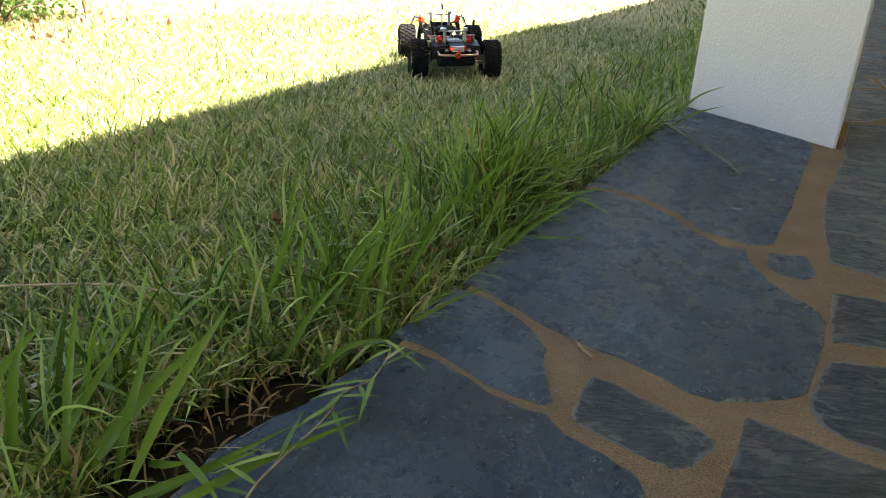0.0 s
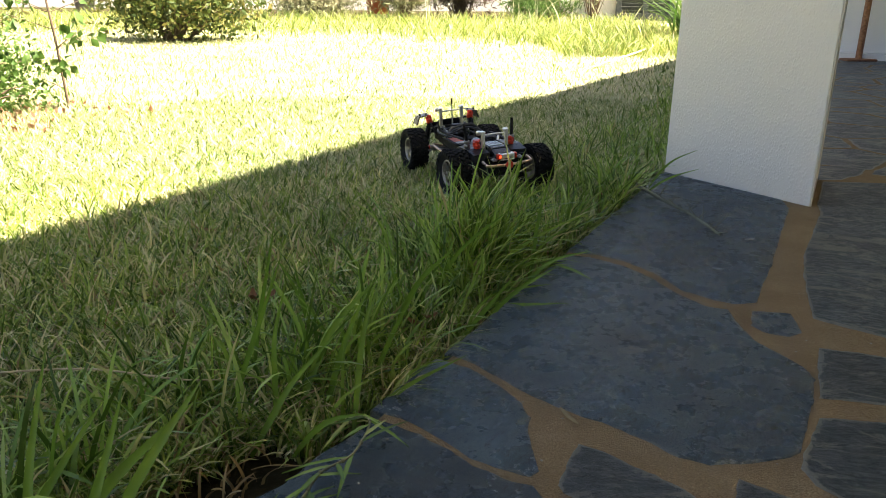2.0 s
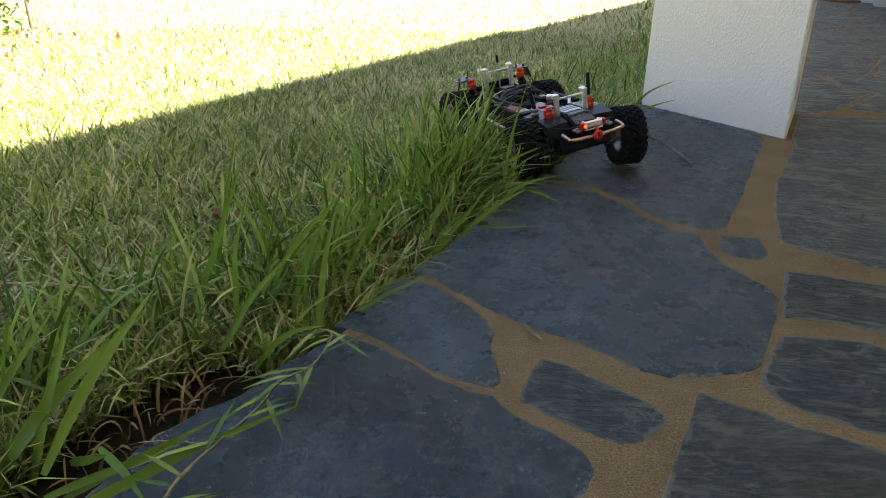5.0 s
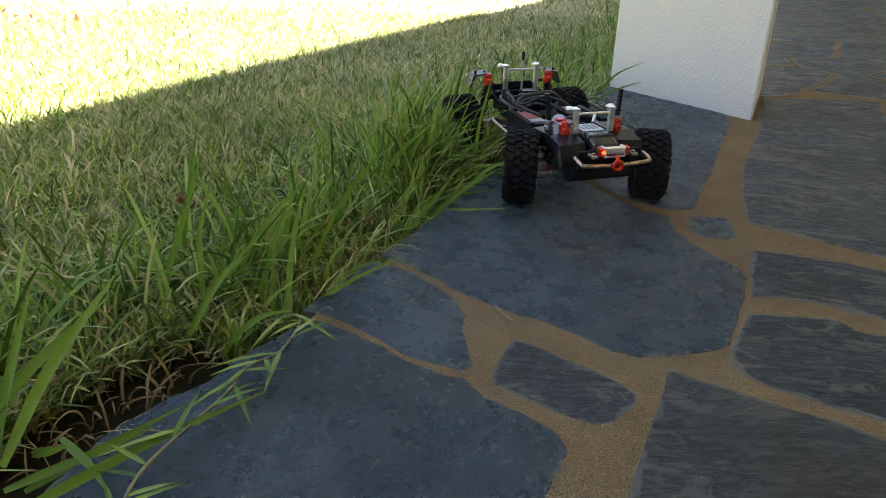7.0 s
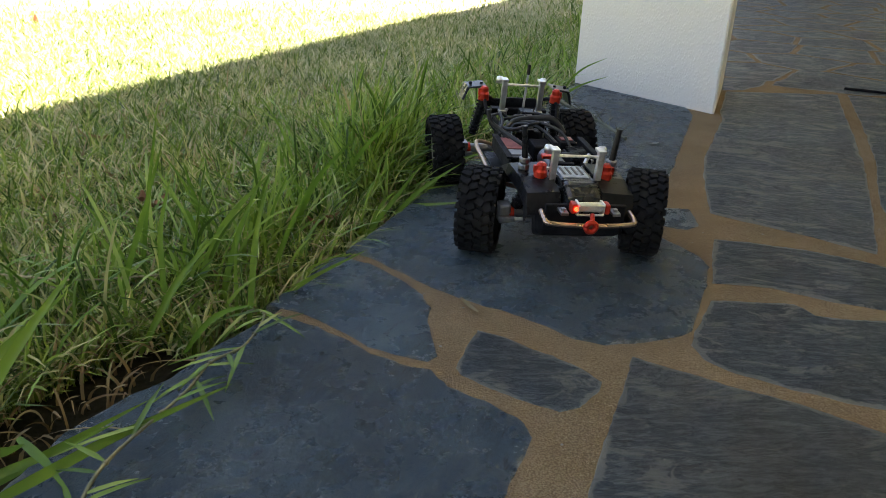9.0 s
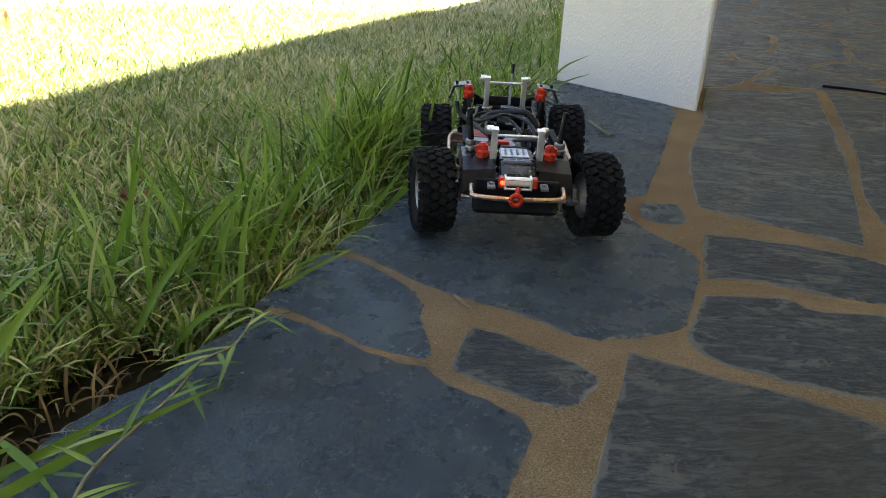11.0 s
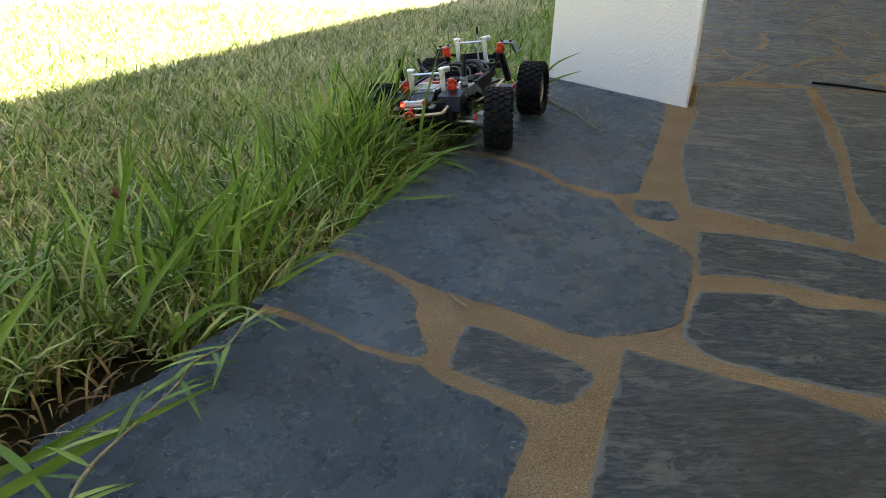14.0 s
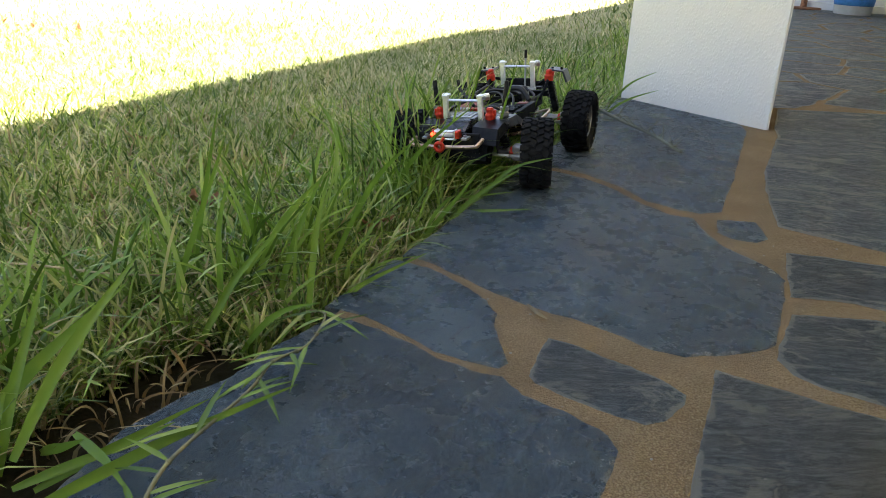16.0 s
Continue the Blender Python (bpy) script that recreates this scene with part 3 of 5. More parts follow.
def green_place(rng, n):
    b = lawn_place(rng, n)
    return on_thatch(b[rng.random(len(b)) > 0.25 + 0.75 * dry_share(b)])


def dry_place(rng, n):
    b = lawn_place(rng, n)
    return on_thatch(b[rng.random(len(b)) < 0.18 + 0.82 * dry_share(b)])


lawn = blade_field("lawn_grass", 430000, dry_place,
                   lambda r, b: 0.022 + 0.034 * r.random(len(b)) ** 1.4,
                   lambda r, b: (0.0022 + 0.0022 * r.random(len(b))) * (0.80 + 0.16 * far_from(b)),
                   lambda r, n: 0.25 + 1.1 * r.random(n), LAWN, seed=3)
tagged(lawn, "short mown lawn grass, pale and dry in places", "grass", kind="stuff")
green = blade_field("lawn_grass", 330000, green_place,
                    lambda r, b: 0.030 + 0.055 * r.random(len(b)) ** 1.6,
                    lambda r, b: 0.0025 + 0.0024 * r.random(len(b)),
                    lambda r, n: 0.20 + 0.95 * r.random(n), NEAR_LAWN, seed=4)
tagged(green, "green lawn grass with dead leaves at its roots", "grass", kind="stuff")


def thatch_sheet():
    """The dry felt under the short lawn, its straw paled to whiten the sunlit part; it ends raggedly where the grass is
    longer.
    """
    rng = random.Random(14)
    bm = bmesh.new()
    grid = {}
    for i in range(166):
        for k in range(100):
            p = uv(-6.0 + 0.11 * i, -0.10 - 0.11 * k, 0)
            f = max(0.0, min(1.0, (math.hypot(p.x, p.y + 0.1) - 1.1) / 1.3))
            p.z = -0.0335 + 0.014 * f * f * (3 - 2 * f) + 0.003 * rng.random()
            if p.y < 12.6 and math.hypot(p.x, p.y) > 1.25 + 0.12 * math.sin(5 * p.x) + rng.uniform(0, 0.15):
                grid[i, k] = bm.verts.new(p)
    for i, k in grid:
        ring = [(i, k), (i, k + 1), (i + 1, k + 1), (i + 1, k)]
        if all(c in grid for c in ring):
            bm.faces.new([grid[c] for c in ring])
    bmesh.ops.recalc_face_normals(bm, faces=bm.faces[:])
    tagged(part("lawn_thatch", bm, THATCH), "dry thatch under the mown lawn, paled to whiten its sunlit part", "thatch", kind="stuff")


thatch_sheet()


def outer_place(rng, n):
    u, v = rng.uniform(-6, 12, n), -0.02 - rng.random(n) * 9.0
    p = to_xyz(u, v, -0.036)
    seen = (p[:, 1] > 0.3) & (np.abs(np.arctan2(p[:, 0] + 0.05, p[:, 1] - 0.1) + 0.25) < 0.55)
    return p[~seen & (p[:, 1] < 13)]


outer = blade_field("lawn_grass", 60000, outer_place, lambda r, b: 0.04 + 0.04 * r.random(len(b)), lambda r, b: 0.012 + 0.010 * r.random(len(b)),
                    lambda r, n: 0.25 + 1.1 * r.random(n), LAWN, seed=5)
tagged(outer, "mown lawn grass round the rest of the garden", "grass", kind="stuff")


def strip(u0, u1, v0, v1, power=1.6):
    def place(rng, n):
        u = rng.uniform(u0, u1, n)
        v = v0 + (v1 - v0) * rng.random(n) ** power
        return to_xyz(u, v, -0.036)
    return place


# longer grass along the patio's edge
edge = blade_field("edge_grass", 6500, strip(-0.75, 4.5, -0.032, -0.36, 1.0),
                   lambda r, b: 0.05 + 0.09 * r.random(len(b)) ** 1.8,
                   lambda r, b: 0.0030 + 0.0026 * r.random(len(b)),
                   lambda r, n: 0.30 + 0.9 * r.random(n), TALL, lean=(0.08, -0.05), seg=5, seed=8)
tagged(edge, "longer green grass leaning over the patio's edge", "grass", kind="stuff")


def tuft(u, v, n, spread, h0, h1, seed, lean=(0.10, -0.08), wide=0.0050, mat=TALL, name="grass_tuft", label="tall bright green grass tuft at the patio's edge", curl=(0.15, 1.05)):
    rng = np.random.default_rng(seed)
    uu, vv = u + rng.normal(0, spread, n), v - np.abs(rng.normal(0, spread * 0.7, n))
    base = to_xyz(uu, np.minimum(vv - 0.014, -0.026), -0.037)
    if mat is TALL:
        base = base[not_bare(base)]
        n = len(base)
    a = rng.uniform(0, 2 * np.pi, n)
    d = np.stack([np.cos(a), np.sin(a), np.zeros(n)], 1) * 0.8 + np.array([[lean[0], lean[1], 0]])
    h = h0 + (h1 - h0) * rng.random(n) ** 1.3
    ob = ribbons(name, base, d, h, wide * rng.uniform(0.6, 1.15, n), rng.uniform(curl[0], curl[1], n), mat, None, 7, rng.uniform(0, np.pi, n))
    return tagged(ob, label, "grass", "grass tufts along the patio", "stuff")


tuft(0.42, -0.12, 380, 0.10, 0.11, 0.26, 21)
tuft(0.26, -0.08, 120, 0.07, 0.08, 0.19, 22)
tuft(0.70, -0.06, 190, 0.12, 0.06, 0.15, 23)
tuft(0.30, -0.045, 200, 0.07, 0.07, 0.17, 32)
tuft(0.52, -0.035, 220, 0.09, 0.07, 0.17, 33)
tuft(0.37, -0.085, 240, 0.055, 0.11, 0.20, 34)
tuft(0.02, -0.09, 90, 0.06, 0.09, 0.22, 24)
tuft(-0.12, -0.10, 100, 0.07, 0.09, 0.22, 25)
tuft(-0.44, -0.17, 46, 0.05, 0.10, 0.21, 26, wide=0.0068)
tuft(0.98, -0.02, 150, 0.06, 0.07, 0.19, 27, curl=(0.3, 1.1))
tuft(1.6, -0.06, 220, 0.25, 0.05, 0.12, 28)
tuft(-0.26, -0.18, 90, 0.08, 0.07, 0.16, 30)
tuft(0.1, -0.06, 420, 0.30, 0.04, 0.10, 29, mat=DRY, name="dead_grass", label="dry brown grass stalks among the green", wide=0.004, curl=(0.6, 1.4))
tuft(-0.37, -0.06, 55, 0.07, 0.02, 0.06, 31, mat=DRY, name="dead_grass", label="dry brown grass stalks at the bare soil", wide=0.004, curl=(0.6, 1.4))


def far_grass():
    def place(rng, n):
        x, y = rng.uniform(-7, 3.2, n), rng.uniform(6.2, 13.0, n)
        ok = y > 8.1 - 1.15 * np.maximum(x + 0.1, -0.6) + rng.normal(0, 0.35, n) - 0.0 * x
        ok &= (y < 9.5) | (rng.random(n) < 0.6)
        return np.stack([x, y, np.full(n, -0.036)], 1)[ok]
    ob = blade_field("rough_grass", 30000, place, lambda r, b: 0.08 + 0.22 * r.random(len(b)) ** 2,
                     lambda r, b: 0.006 + 0.007 * r.random(len(b)), lambda r, n: 0.3 + 0.6 * r.random(n), UNCUT, seed=41)
    tagged(ob, "uncut sunlit grass along the garden's far side", "grass", kind="stuff")

    def near(rng, n):
        x, y = rng.uniform(1.0, 2.6, n), rng.uniform(5.9, 9.5, n)
        ok = (x - OX) * UY - (y - OY) * UX < -0.7
        return np.stack([x, y, np.full(n, -0.036)], 1)[ok]
    ob = blade_field("rough_grass", 12000, near, lambda r, b: 0.07 + 0.16 * r.random(len(b)) ** 2,
                     lambda r, b: 0.005 + 0.006 * r.random(len(b)), lambda r, n: 0.3 + 0.6 * r.random(n), UNCUT, seed=42)
    tagged(ob, "uncut grass near the end of the patio", "grass", kind="stuff")


far_grass()


def seed_stalks():
    """Bleached seed stalks that stand over the uncut grass."""
    rng = np.random.default_rng(46)
    n = 60
    x = rng.uniform(-0.2, 2.3, n)
    y = 9.6 - 0.9 * x + rng.uniform(-0.5, 2.2, n)
    a = rng.uniform(0, 2 * np.pi, n)
    d = np.stack([np.cos(a), np.sin(a), np.zeros(n)], 1)
    ob = ribbons("seed_stalks", np.stack([x, y, np.full(n, -0.036)], 1), d, rng.uniform(0.3, 0.62, n), rng.uniform(0.010, 0.018, n), rng.uniform(0.1, 0.7, n), STALK, None, 7, rng.uniform(-0.5, 0.5, n))
    tagged(ob, "bleached seed stalks over the uncut grass", "grass", kind="stuff")


seed_stalks()

# ---- the model crawler ----
RUBBER = plain("tyre_rubber", (0.009, 0.0088, 0.0085), 0.8, 0, 0.35, 70, 0.3, 0.14)
BLACK = plain("black_plastic", (0.006, 0.006, 0.007), 0.30, 0, 0.3, 80, 0.1, 0.18)
MATT = plain("matt_black", (0.007, 0.007, 0.008), 0.6, 0, 0.3, 90, 0.2, 0.12)
STEEL = plain("brushed_aluminium", (0.85, 0.85, 0.84), 0.36, 1.0, 0.15, 150, 0.05)
GUN = plain("gunmetal", (0.32, 0.32, 0.32), 0.42, 1.0, 0.2, 120, 0.05)
RIM = plain("dull_rim_metal", (0.38, 0.36, 0.33), 0.45, 1.0, 0.25, 120, 0.05)
COPPER = plain("bronze_tube", (0.60, 0.42, 0.31), 0.3, 1.0, 0.2, 90, 0.05)
RED = plain("red_anodised", (0.60, 0.035, 0.012), 0.32, 0.45, 0.2, 90, 0.05)
GREYP = plain("grey_plastic", (0.022, 0.027, 0.033), 0.3, 0, 0.2, 50, 0.1)
PALE = plain("pale_label", (0.33, 0.34, 0.34), 0.4, 0, 0.2, 60, 0.1)
FILM = plain("glossy_tape", (0.012, 0.014, 0.016), 0.16, 0, 0.4, 70, 0.25, 0.6)
LABEL = plain("silvery_label", (0.42, 0.46, 0.50), 0.22, 0.3, 0.35, 90, 0.15)
PINK = plain("red_label", (0.42, 0.12, 0.10), 0.45, 0, 0.35, 55, 0.1)
WIRE = plain("wire_sleeve", (0.012, 0.012, 0.012), 0.5, 0, 0.3, 80, 0.1)
lamp = Nodes("red_lamp", 0.3)
lamp.b.inputs["Emission Color"].default_value = (1.0, 0.06, 0.02, 1)
lamp.b.inputs["Emission Strength"].default_value = 0.8
LAMP = lamp.done((0.7, 0.04, 0.02))

WHEEL_R, WHEEL_W, TRACK = 0.0575, 0.046, 0.111
AXLE = {1: 0.131, -1: -0.170}      # front and rear axle, along the car
K = WHEEL_R / 0.0545


def tyre_mesh():
    bm = bmesh.new()
    w = WHEEL_W / 2 / K
    lathe(bm, [(0.030, -w * 0.72), (0.040, -w * 0.98), (0.047, -w), (0.0505, -w * 0.8), (0.0505, w * 0.8), (0.047, w), (0.040, w * 0.98), (0.030, w * 0.72), (0.028, 0)], 36)
    bmesh.ops.scale(bm, vec=(K, K, K), verts=bm.verts)
    bmesh.ops.recalc_face_normals(bm, faces=bm.faces[:])
    return bm


def tread_mesh():
    bm = bmesh.new()
    w = WHEEL_W / 2 / K
    # lugs in staggered rows
    for k in range(26):
        for row, (x, turn) in enumerate(((-w * 0.70, 0.35), (-w * 0.22, -0.4), (w * 0.24, 0.4), (w * 0.70, -0.35))):
            a = 2 * math.pi * (k + 0.5 * (row % 2)) / 26
            m = Matrix.Rotation(a, 3, "X") @ Matrix.Rotation(turn, 3, "Z")
            c = Matrix.Rotation(a, 3, "X") @ Vector((x, 0, 0.0515))
            box(bm, c, (w * 0.42, 0.0078, 0.006), 0, m)
        for s in (-1, 1):
            a = 2 * math.pi * k / 26
            m = Matrix.Rotation(a, 3, "X")
            box(bm, m @ Vector((s * w * 0.99, 0, 0.0465)), (0.005, 0.0075, 0.009), 0, m)
    bmesh.ops.scale(bm, vec=(K, K, K), verts=bm.verts)
    bmesh.ops.recalc_face_normals(bm, faces=bm.faces[:])
    return bm


def rim_mesh():
    bm = bmesh.new()
    w = WHEEL_W / 2 / K
    lathe(bm, [(0.0305, -w * 0.72), (0.0305, w * 0.74), (0.0275, w * 0.78), (0.0265, w * 0.70), (0.026, -w * 0.7)], 32)
    lathe(bm, [(0.0275, w * 0.60), (0.0275, w * 0.52), (0.025, w * 0.52), (0.025, w * 0.60)], 32)
    for k in range(6):
        a = 2 * math.pi * k / 6
        m = Matrix.Rotation(a, 3, "X")
        for s in (-0.0032, 0.0032):
            box(bm, m @ Vector((w * 0.52, s, 0.0155)), (0.006, 0.0032, 0.022), 0.0008, m)
    lathe(bm, [(0.0001, w * 0.2), (0.0075, w * 0.2), (0.0075, w * 0.66), (0.0001, w * 0.66)], 16)
    lathe(bm, [(0.0001, w * 0.66), (0.0035, w * 0.66), (0.0035, w * 0.85), (0.0001, w * 0.85)], 8)
    bmesh.ops.scale(bm, vec=(K, K, K), verts=bm.verts)
    bmesh.ops.recalc_face_normals(bm, faces=bm.faces[:])
    return bm


crawler = tagged(new("toy_crawler"), "black radio-controlled rock crawler without body shell, with big knobbly tyres", "toy car")
car_wheels = {}
tyre_data = rim_data = None
for fx, fy in ((1, 1), (-1, 1), (1, -1), (-1, -1)):
    hub = new("wheel")
    hub.parent = crawler
    hub.matrix_basis = pose(fx * TRACK, AXLE[fy], WHEEL_R, 0, 0, 0 if fx > 0 else 180)
    car_wheels[fx, fy] = hub
    if tyre_data is None:
        t0 = part("tyre", tyre_mesh(), RUBBER, hub)
        r0 = part("rim", rim_mesh(), RIM, hub, "silver six-spoke rim", True)
        l0 = tagged(part("tread", tread_mesh(), RUBBER, hub), kind="stuff")
        tyre_data, rim_data, tread_data = t0.data, r0.data, l0.data
    else:
        new("tyre", tyre_data).parent = hub
        tread = tagged(new("tread", tread_data), kind="stuff")
        tread.parent = hub
        rim = tagged(new("rim", rim_data), "silver six-spoke rim")
        rim.parent = hub


swaying = {1: [], -1: []}          # parts that rock with each axle
LIFTED = ("front_panel", "bumper_tube", "winch", "winch_end", "marker_lamp", "tow_hook", "winch_mount")


def mirror(make, name, mat, label="", smooth=False):
    """The same part on both sides of the car."""
    for s in (1, -1):
        bm = bmesh.new()
        make(bm, s)
        if name in LIFTED:
            bmesh.ops.translate(bm, vec=(0.002, 0.016, 0.011), verts=bm.verts)
        bmesh.ops.recalc_face_normals(bm, faces=bm.faces[:])
        ob = part(name, bm, mat, crawler, label, smooth)
        if name in ("hub_carrier", "hub_ring"):
            swaying[fy].append(ob)


def one(make, name, mat, label="", smooth=False):
    bm = bmesh.new()
    make(bm)
    if name in LIFTED:
        bmesh.ops.translate(bm, vec=(0.002, 0.016, 0.011), verts=bm.verts)
    bmesh.ops.recalc_face_normals(bm, faces=bm.faces[:])
    ob = part(name, bm, mat, crawler, label, smooth)
    if name in ("axle", "steering_rod"):
        swaying[fy if name == "axle" else 1].append(ob)
    return ob


# frame
mirror(lambda bm, s: (box(bm, (s * 0.036, 0.0, 0.083), (0.006, 0.30, 0.017), 0.0015), box(bm, (s * 0.036, 0.15, 0.089), (0.006, 0.06, 0.020), 0.0015),
                      box(bm, (s * 0.036, -0.15, 0.089), (0.006, 0.07, 0.020), 0.0015)), "chassis_rail", MATT)
one(lambda bm: (box(bm, (0, 0.0, 0.068), (0.090, 0.20, 0.010), 0.003), box(bm, (0, 0, 0.058), (0.060, 0.13, 0.014), 0.004)), "skid_plate", BLACK)
for fy in (1, -1):
    ay, cy, cx, cz = AXLE[fy], (0.139 if fy > 0 else -0.1585), (0.044 if fy > 0 else 0.060), (0.112 if fy > 0 else 0.129)
    one(lambda bm: (tube(bm, [(-0.088, ay, WHEEL_R), (0.088, ay, WHEEL_R)], 0.0075, 12),
                    lathe(bm, [(0.001, -0.012), (0.019, -0.010), (0.019, 0.010), (0.001, 0.012)], 16, "x", (0.012, ay, WHEEL_R)),
                    box(bm, (0.0, ay, WHEEL_R + 0.012), (0.05, 0.014, 0.010), 0.002)), "axle", GUN, "dark metal axle housing")
    mirror(lambda bm, s: (box(bm, (s * 0.080, ay, WHEEL_R), (0.016, 0.020, 0.026), 0.003), box(bm, (s * 0.078, ay + 0.014, WHEEL_R - 0.004), (0.024, 0.008, 0.006), 0.0015)), "hub_carrier", GUN, "grey metal hub carrier")
    mirror(lambda bm, s: lathe(bm, [(0.001, 0), (0.010, 0), (0.010, s * 0.010), (0.001, s * 0.010)], 12, "x", (s * 0.068, ay, WHEEL_R)), "hub_ring", RED, "red anodised ring")
    # shocks: spring, shaft, red cap

    def shock(bm, s):
        a, b = Vector((s * 0.070, ay, 0.068)), Vector((s * cx, cy, cz + 0.004))
        tube(bm, [a, b], 0.0062, 12)
        pts = []
        ax = (b - a).normalized()
        p1 = ax.orthogonal().normalized()
        p2 = ax.cross(p1)
        for k in range(72):
            f = k / 71
            an = f * 2 * math.pi * 8
            pts.append(a.lerp(b, 0.05 + 0.85 * f) + (p1 * math.cos(an) + p2 * math.sin(an)) * 0.0085)
        tube(bm, pts, 0.0011, 5)
    mirror(shock, "shock_absorber", BLACK, "black coil-over shock absorber")
    mirror(lambda bm, s: (lathe(bm, [(0.001, 0), (0.0088, 0), (0.0088, 0.010), (0.0066, 0.013), (0.0066, 0.019), (0.004, 0.022), (0.001, 0.022)], 14, "z", (s * cx, cy, cz)),
                          box(bm, (s * (cx + 0.004), cy, cz + 0.013), (0.012, 0.006, 0.010), 0.001)), "shock_cap", RED, "orange-red anodised shock cap")
    # body posts: bright brackets with a cross bar
    py, pz = (0.1465, -0.001) if fy > 0 else (-0.147, 0.011)
    mirror(lambda bm, s: (box(bm, (s * 0.0304, py, 0.128 + pz), (0.0085, 0.0075, 0.052), 0.001), box(bm, (s * 0.0304, py - 0.004, 0.154 + pz), (0.0105, 0.017, 0.004), 0.001),
                          box(bm, (s * 0.0304, py, 0.104 + pz), (0.012, 0.012, 0.004), 0.001)), "body_post", STEEL, "bright aluminium body mount bracket")
    mirror(lambda bm, s: lathe(bm, [(0.001, 0), (0.0058, 0), (0.0058, 0.008), (0.0045, 0.010), (0.001, 0.010)], 12, "z", (s * 0.036, py - 0.014, 0.146 + pz)), "magnet_cup", STEEL, "silver magnet cup", True)
    one(lambda bm: tube(bm, [(-0.028, py, 0.147 + pz), (0.028, py, 0.147 + pz)], 0.0021, 8), "cross_bar", STEEL)
    one(lambda bm: (box(bm, (0, cy, cz - 0.014), (0.092, 0.016, 0.005), 0.001), box(bm, (0, cy - 0.008, cz - 0.006), (0.060, 0.006, 0.018), 0.001)), "shock_tower", MATT)
    mirror(lambda bm, s: tube(bm, [(s * 0.030, fy * 0.045, 0.066), (s * 0.040, ay - fy * 0.010, WHEEL_R - 0.006)], 0.0034, 8), "suspension_link", GUN)

# inner wings over the front wheels
def wing(bm, s):
    prof = [(0.056, 0.040, 0.070), (0.056, 0.056, 0.100), (0.055, 0.088, 0.116), (0.053, 0.140, 0.117), (0.052, 0.178, 0.110), (0.052, 0.190, 0.088)]
    inn, out = [], []
    for x, y, z in prof:
        for dz, store in ((0, inn), (-0.0025, out)):
            store.append([bm.verts.new((s * (x - 0.024), y, z + dz)), bm.verts.new((s * (x + 0.018), y, z + dz - 0.003)), bm.verts.new((s * (x + 0.021), y, z + dz - 0.016))])
    for a in (inn, out):
        for p, q in zip(a, a[1:]):
            for k in range(2):
                bm.faces.new((p[k], p[k + 1], q[k + 1], q[k]))
    n = len(inn)
    for k in range(n - 1):
        bm.faces.new((inn[k][2], out[k][2], out[k + 1][2], inn[k + 1][2]))
        bm.faces.new((inn[k][0], inn[k + 1][0], out[k + 1][0], out[k][0]))


mirror(wing, "inner_wing", BLACK, "glossy black inner wing")
one(lambda bm: box(bm, (0, 0.1910, 0.080), (0.104, 0.006, 0.030), 0.002), "front_panel", MATT)
one(lambda bm: box(bm, (0, 0.176, 0.068), (0.112, 0.030, 0.036), 0.008, Matrix.Rotation(0.45, 3, "X")), "bash_plate", MATT)
# electronics pack between the front posts
def pack(bm):
    box(bm, (0, 0.142, 0.108), (0.046, 0.070, 0.024), 0.006)
    box(bm, (0, 0.180, 0.101), (0.046, 0.030, 0.026), 0.007, Matrix.Rotation(-0.45, 3, "X"))


one(pack, "gearbox_cover", FILM, "black pack wrapped in glossy tape")
for k in range(6):
    one(lambda bm: box(bm, (0, 0.164 + 0.0048 * k, 0.1185 - 0.0021 * k), (0.047, 0.0022, 0.0035), 0.0004), "cover_rib", BLACK)
one(lambda bm: box(bm, (0.002, 0.136, 0.1205), (0.036, 0.040, 0.002), 0.0006), "cover_plate", LABEL, "silvery label under clear tape")
for k in range(4):
    one(lambda bm: box(bm, (-0.010 + 0.008 * k, 0.134, 0.1216), (0.003, 0.026, 0.0008), 0), "print_bar", BLACK, "dark illegible print")
# bumper, winch and hook
one(lambda bm: tube(bm, bend([(0.057, 0.1920, 0.086), (0.057, 0.2100, 0.083), (0.050, 0.2170, 0.080), (0.0, 0.2200, 0.079), (-0.050, 0.2170, 0.080), (-0.057, 0.2100, 0.083), (-0.057, 0.1920, 0.086)], 5), 0.0032, 10), "bumper_tube", COPPER, "bent bronze-coloured bumper tube", True)
one(lambda bm: (tube(bm, [(-0.016, 0.2020, 0.096), (0.016, 0.2020, 0.096)], 0.0062, 14), box(bm, (-0.016, 0.2020, 0.095), (0.003, 0.015, 0.016), 0.001), box(bm, (0.016, 0.2020, 0.095), (0.003, 0.015, 0.016), 0.001),
                tube(bm, [(-0.016, 0.2100, 0.101), (0.016, 0.2100, 0.101)], 0.0016, 8), tube(bm, [(-0.016, 0.2100, 0.089), (0.016, 0.2100, 0.089)], 0.0016, 8)), "winch", STEEL, "small silver winch drum in a frame")
mirror(lambda bm, s: box(bm, (s * 0.021, 0.2030, 0.096), (0.007, 0.014, 0.013), 0.0025), "winch_end", RED, "red winch end cap")
one(lambda bm: lathe(bm, [(0.0001, 0), (0.0027, 0), (0.0024, 0.003), (0.0001, 0.0034)], 12, "z", (0.0, 0.0, 0.0)) and bmesh.ops.transform(bm, matrix=pose(0.020, 0.2105, 0.097, -90, 0, 0), verts=bm.verts), "marker_lamp", LAMP, "glowing red lamp")
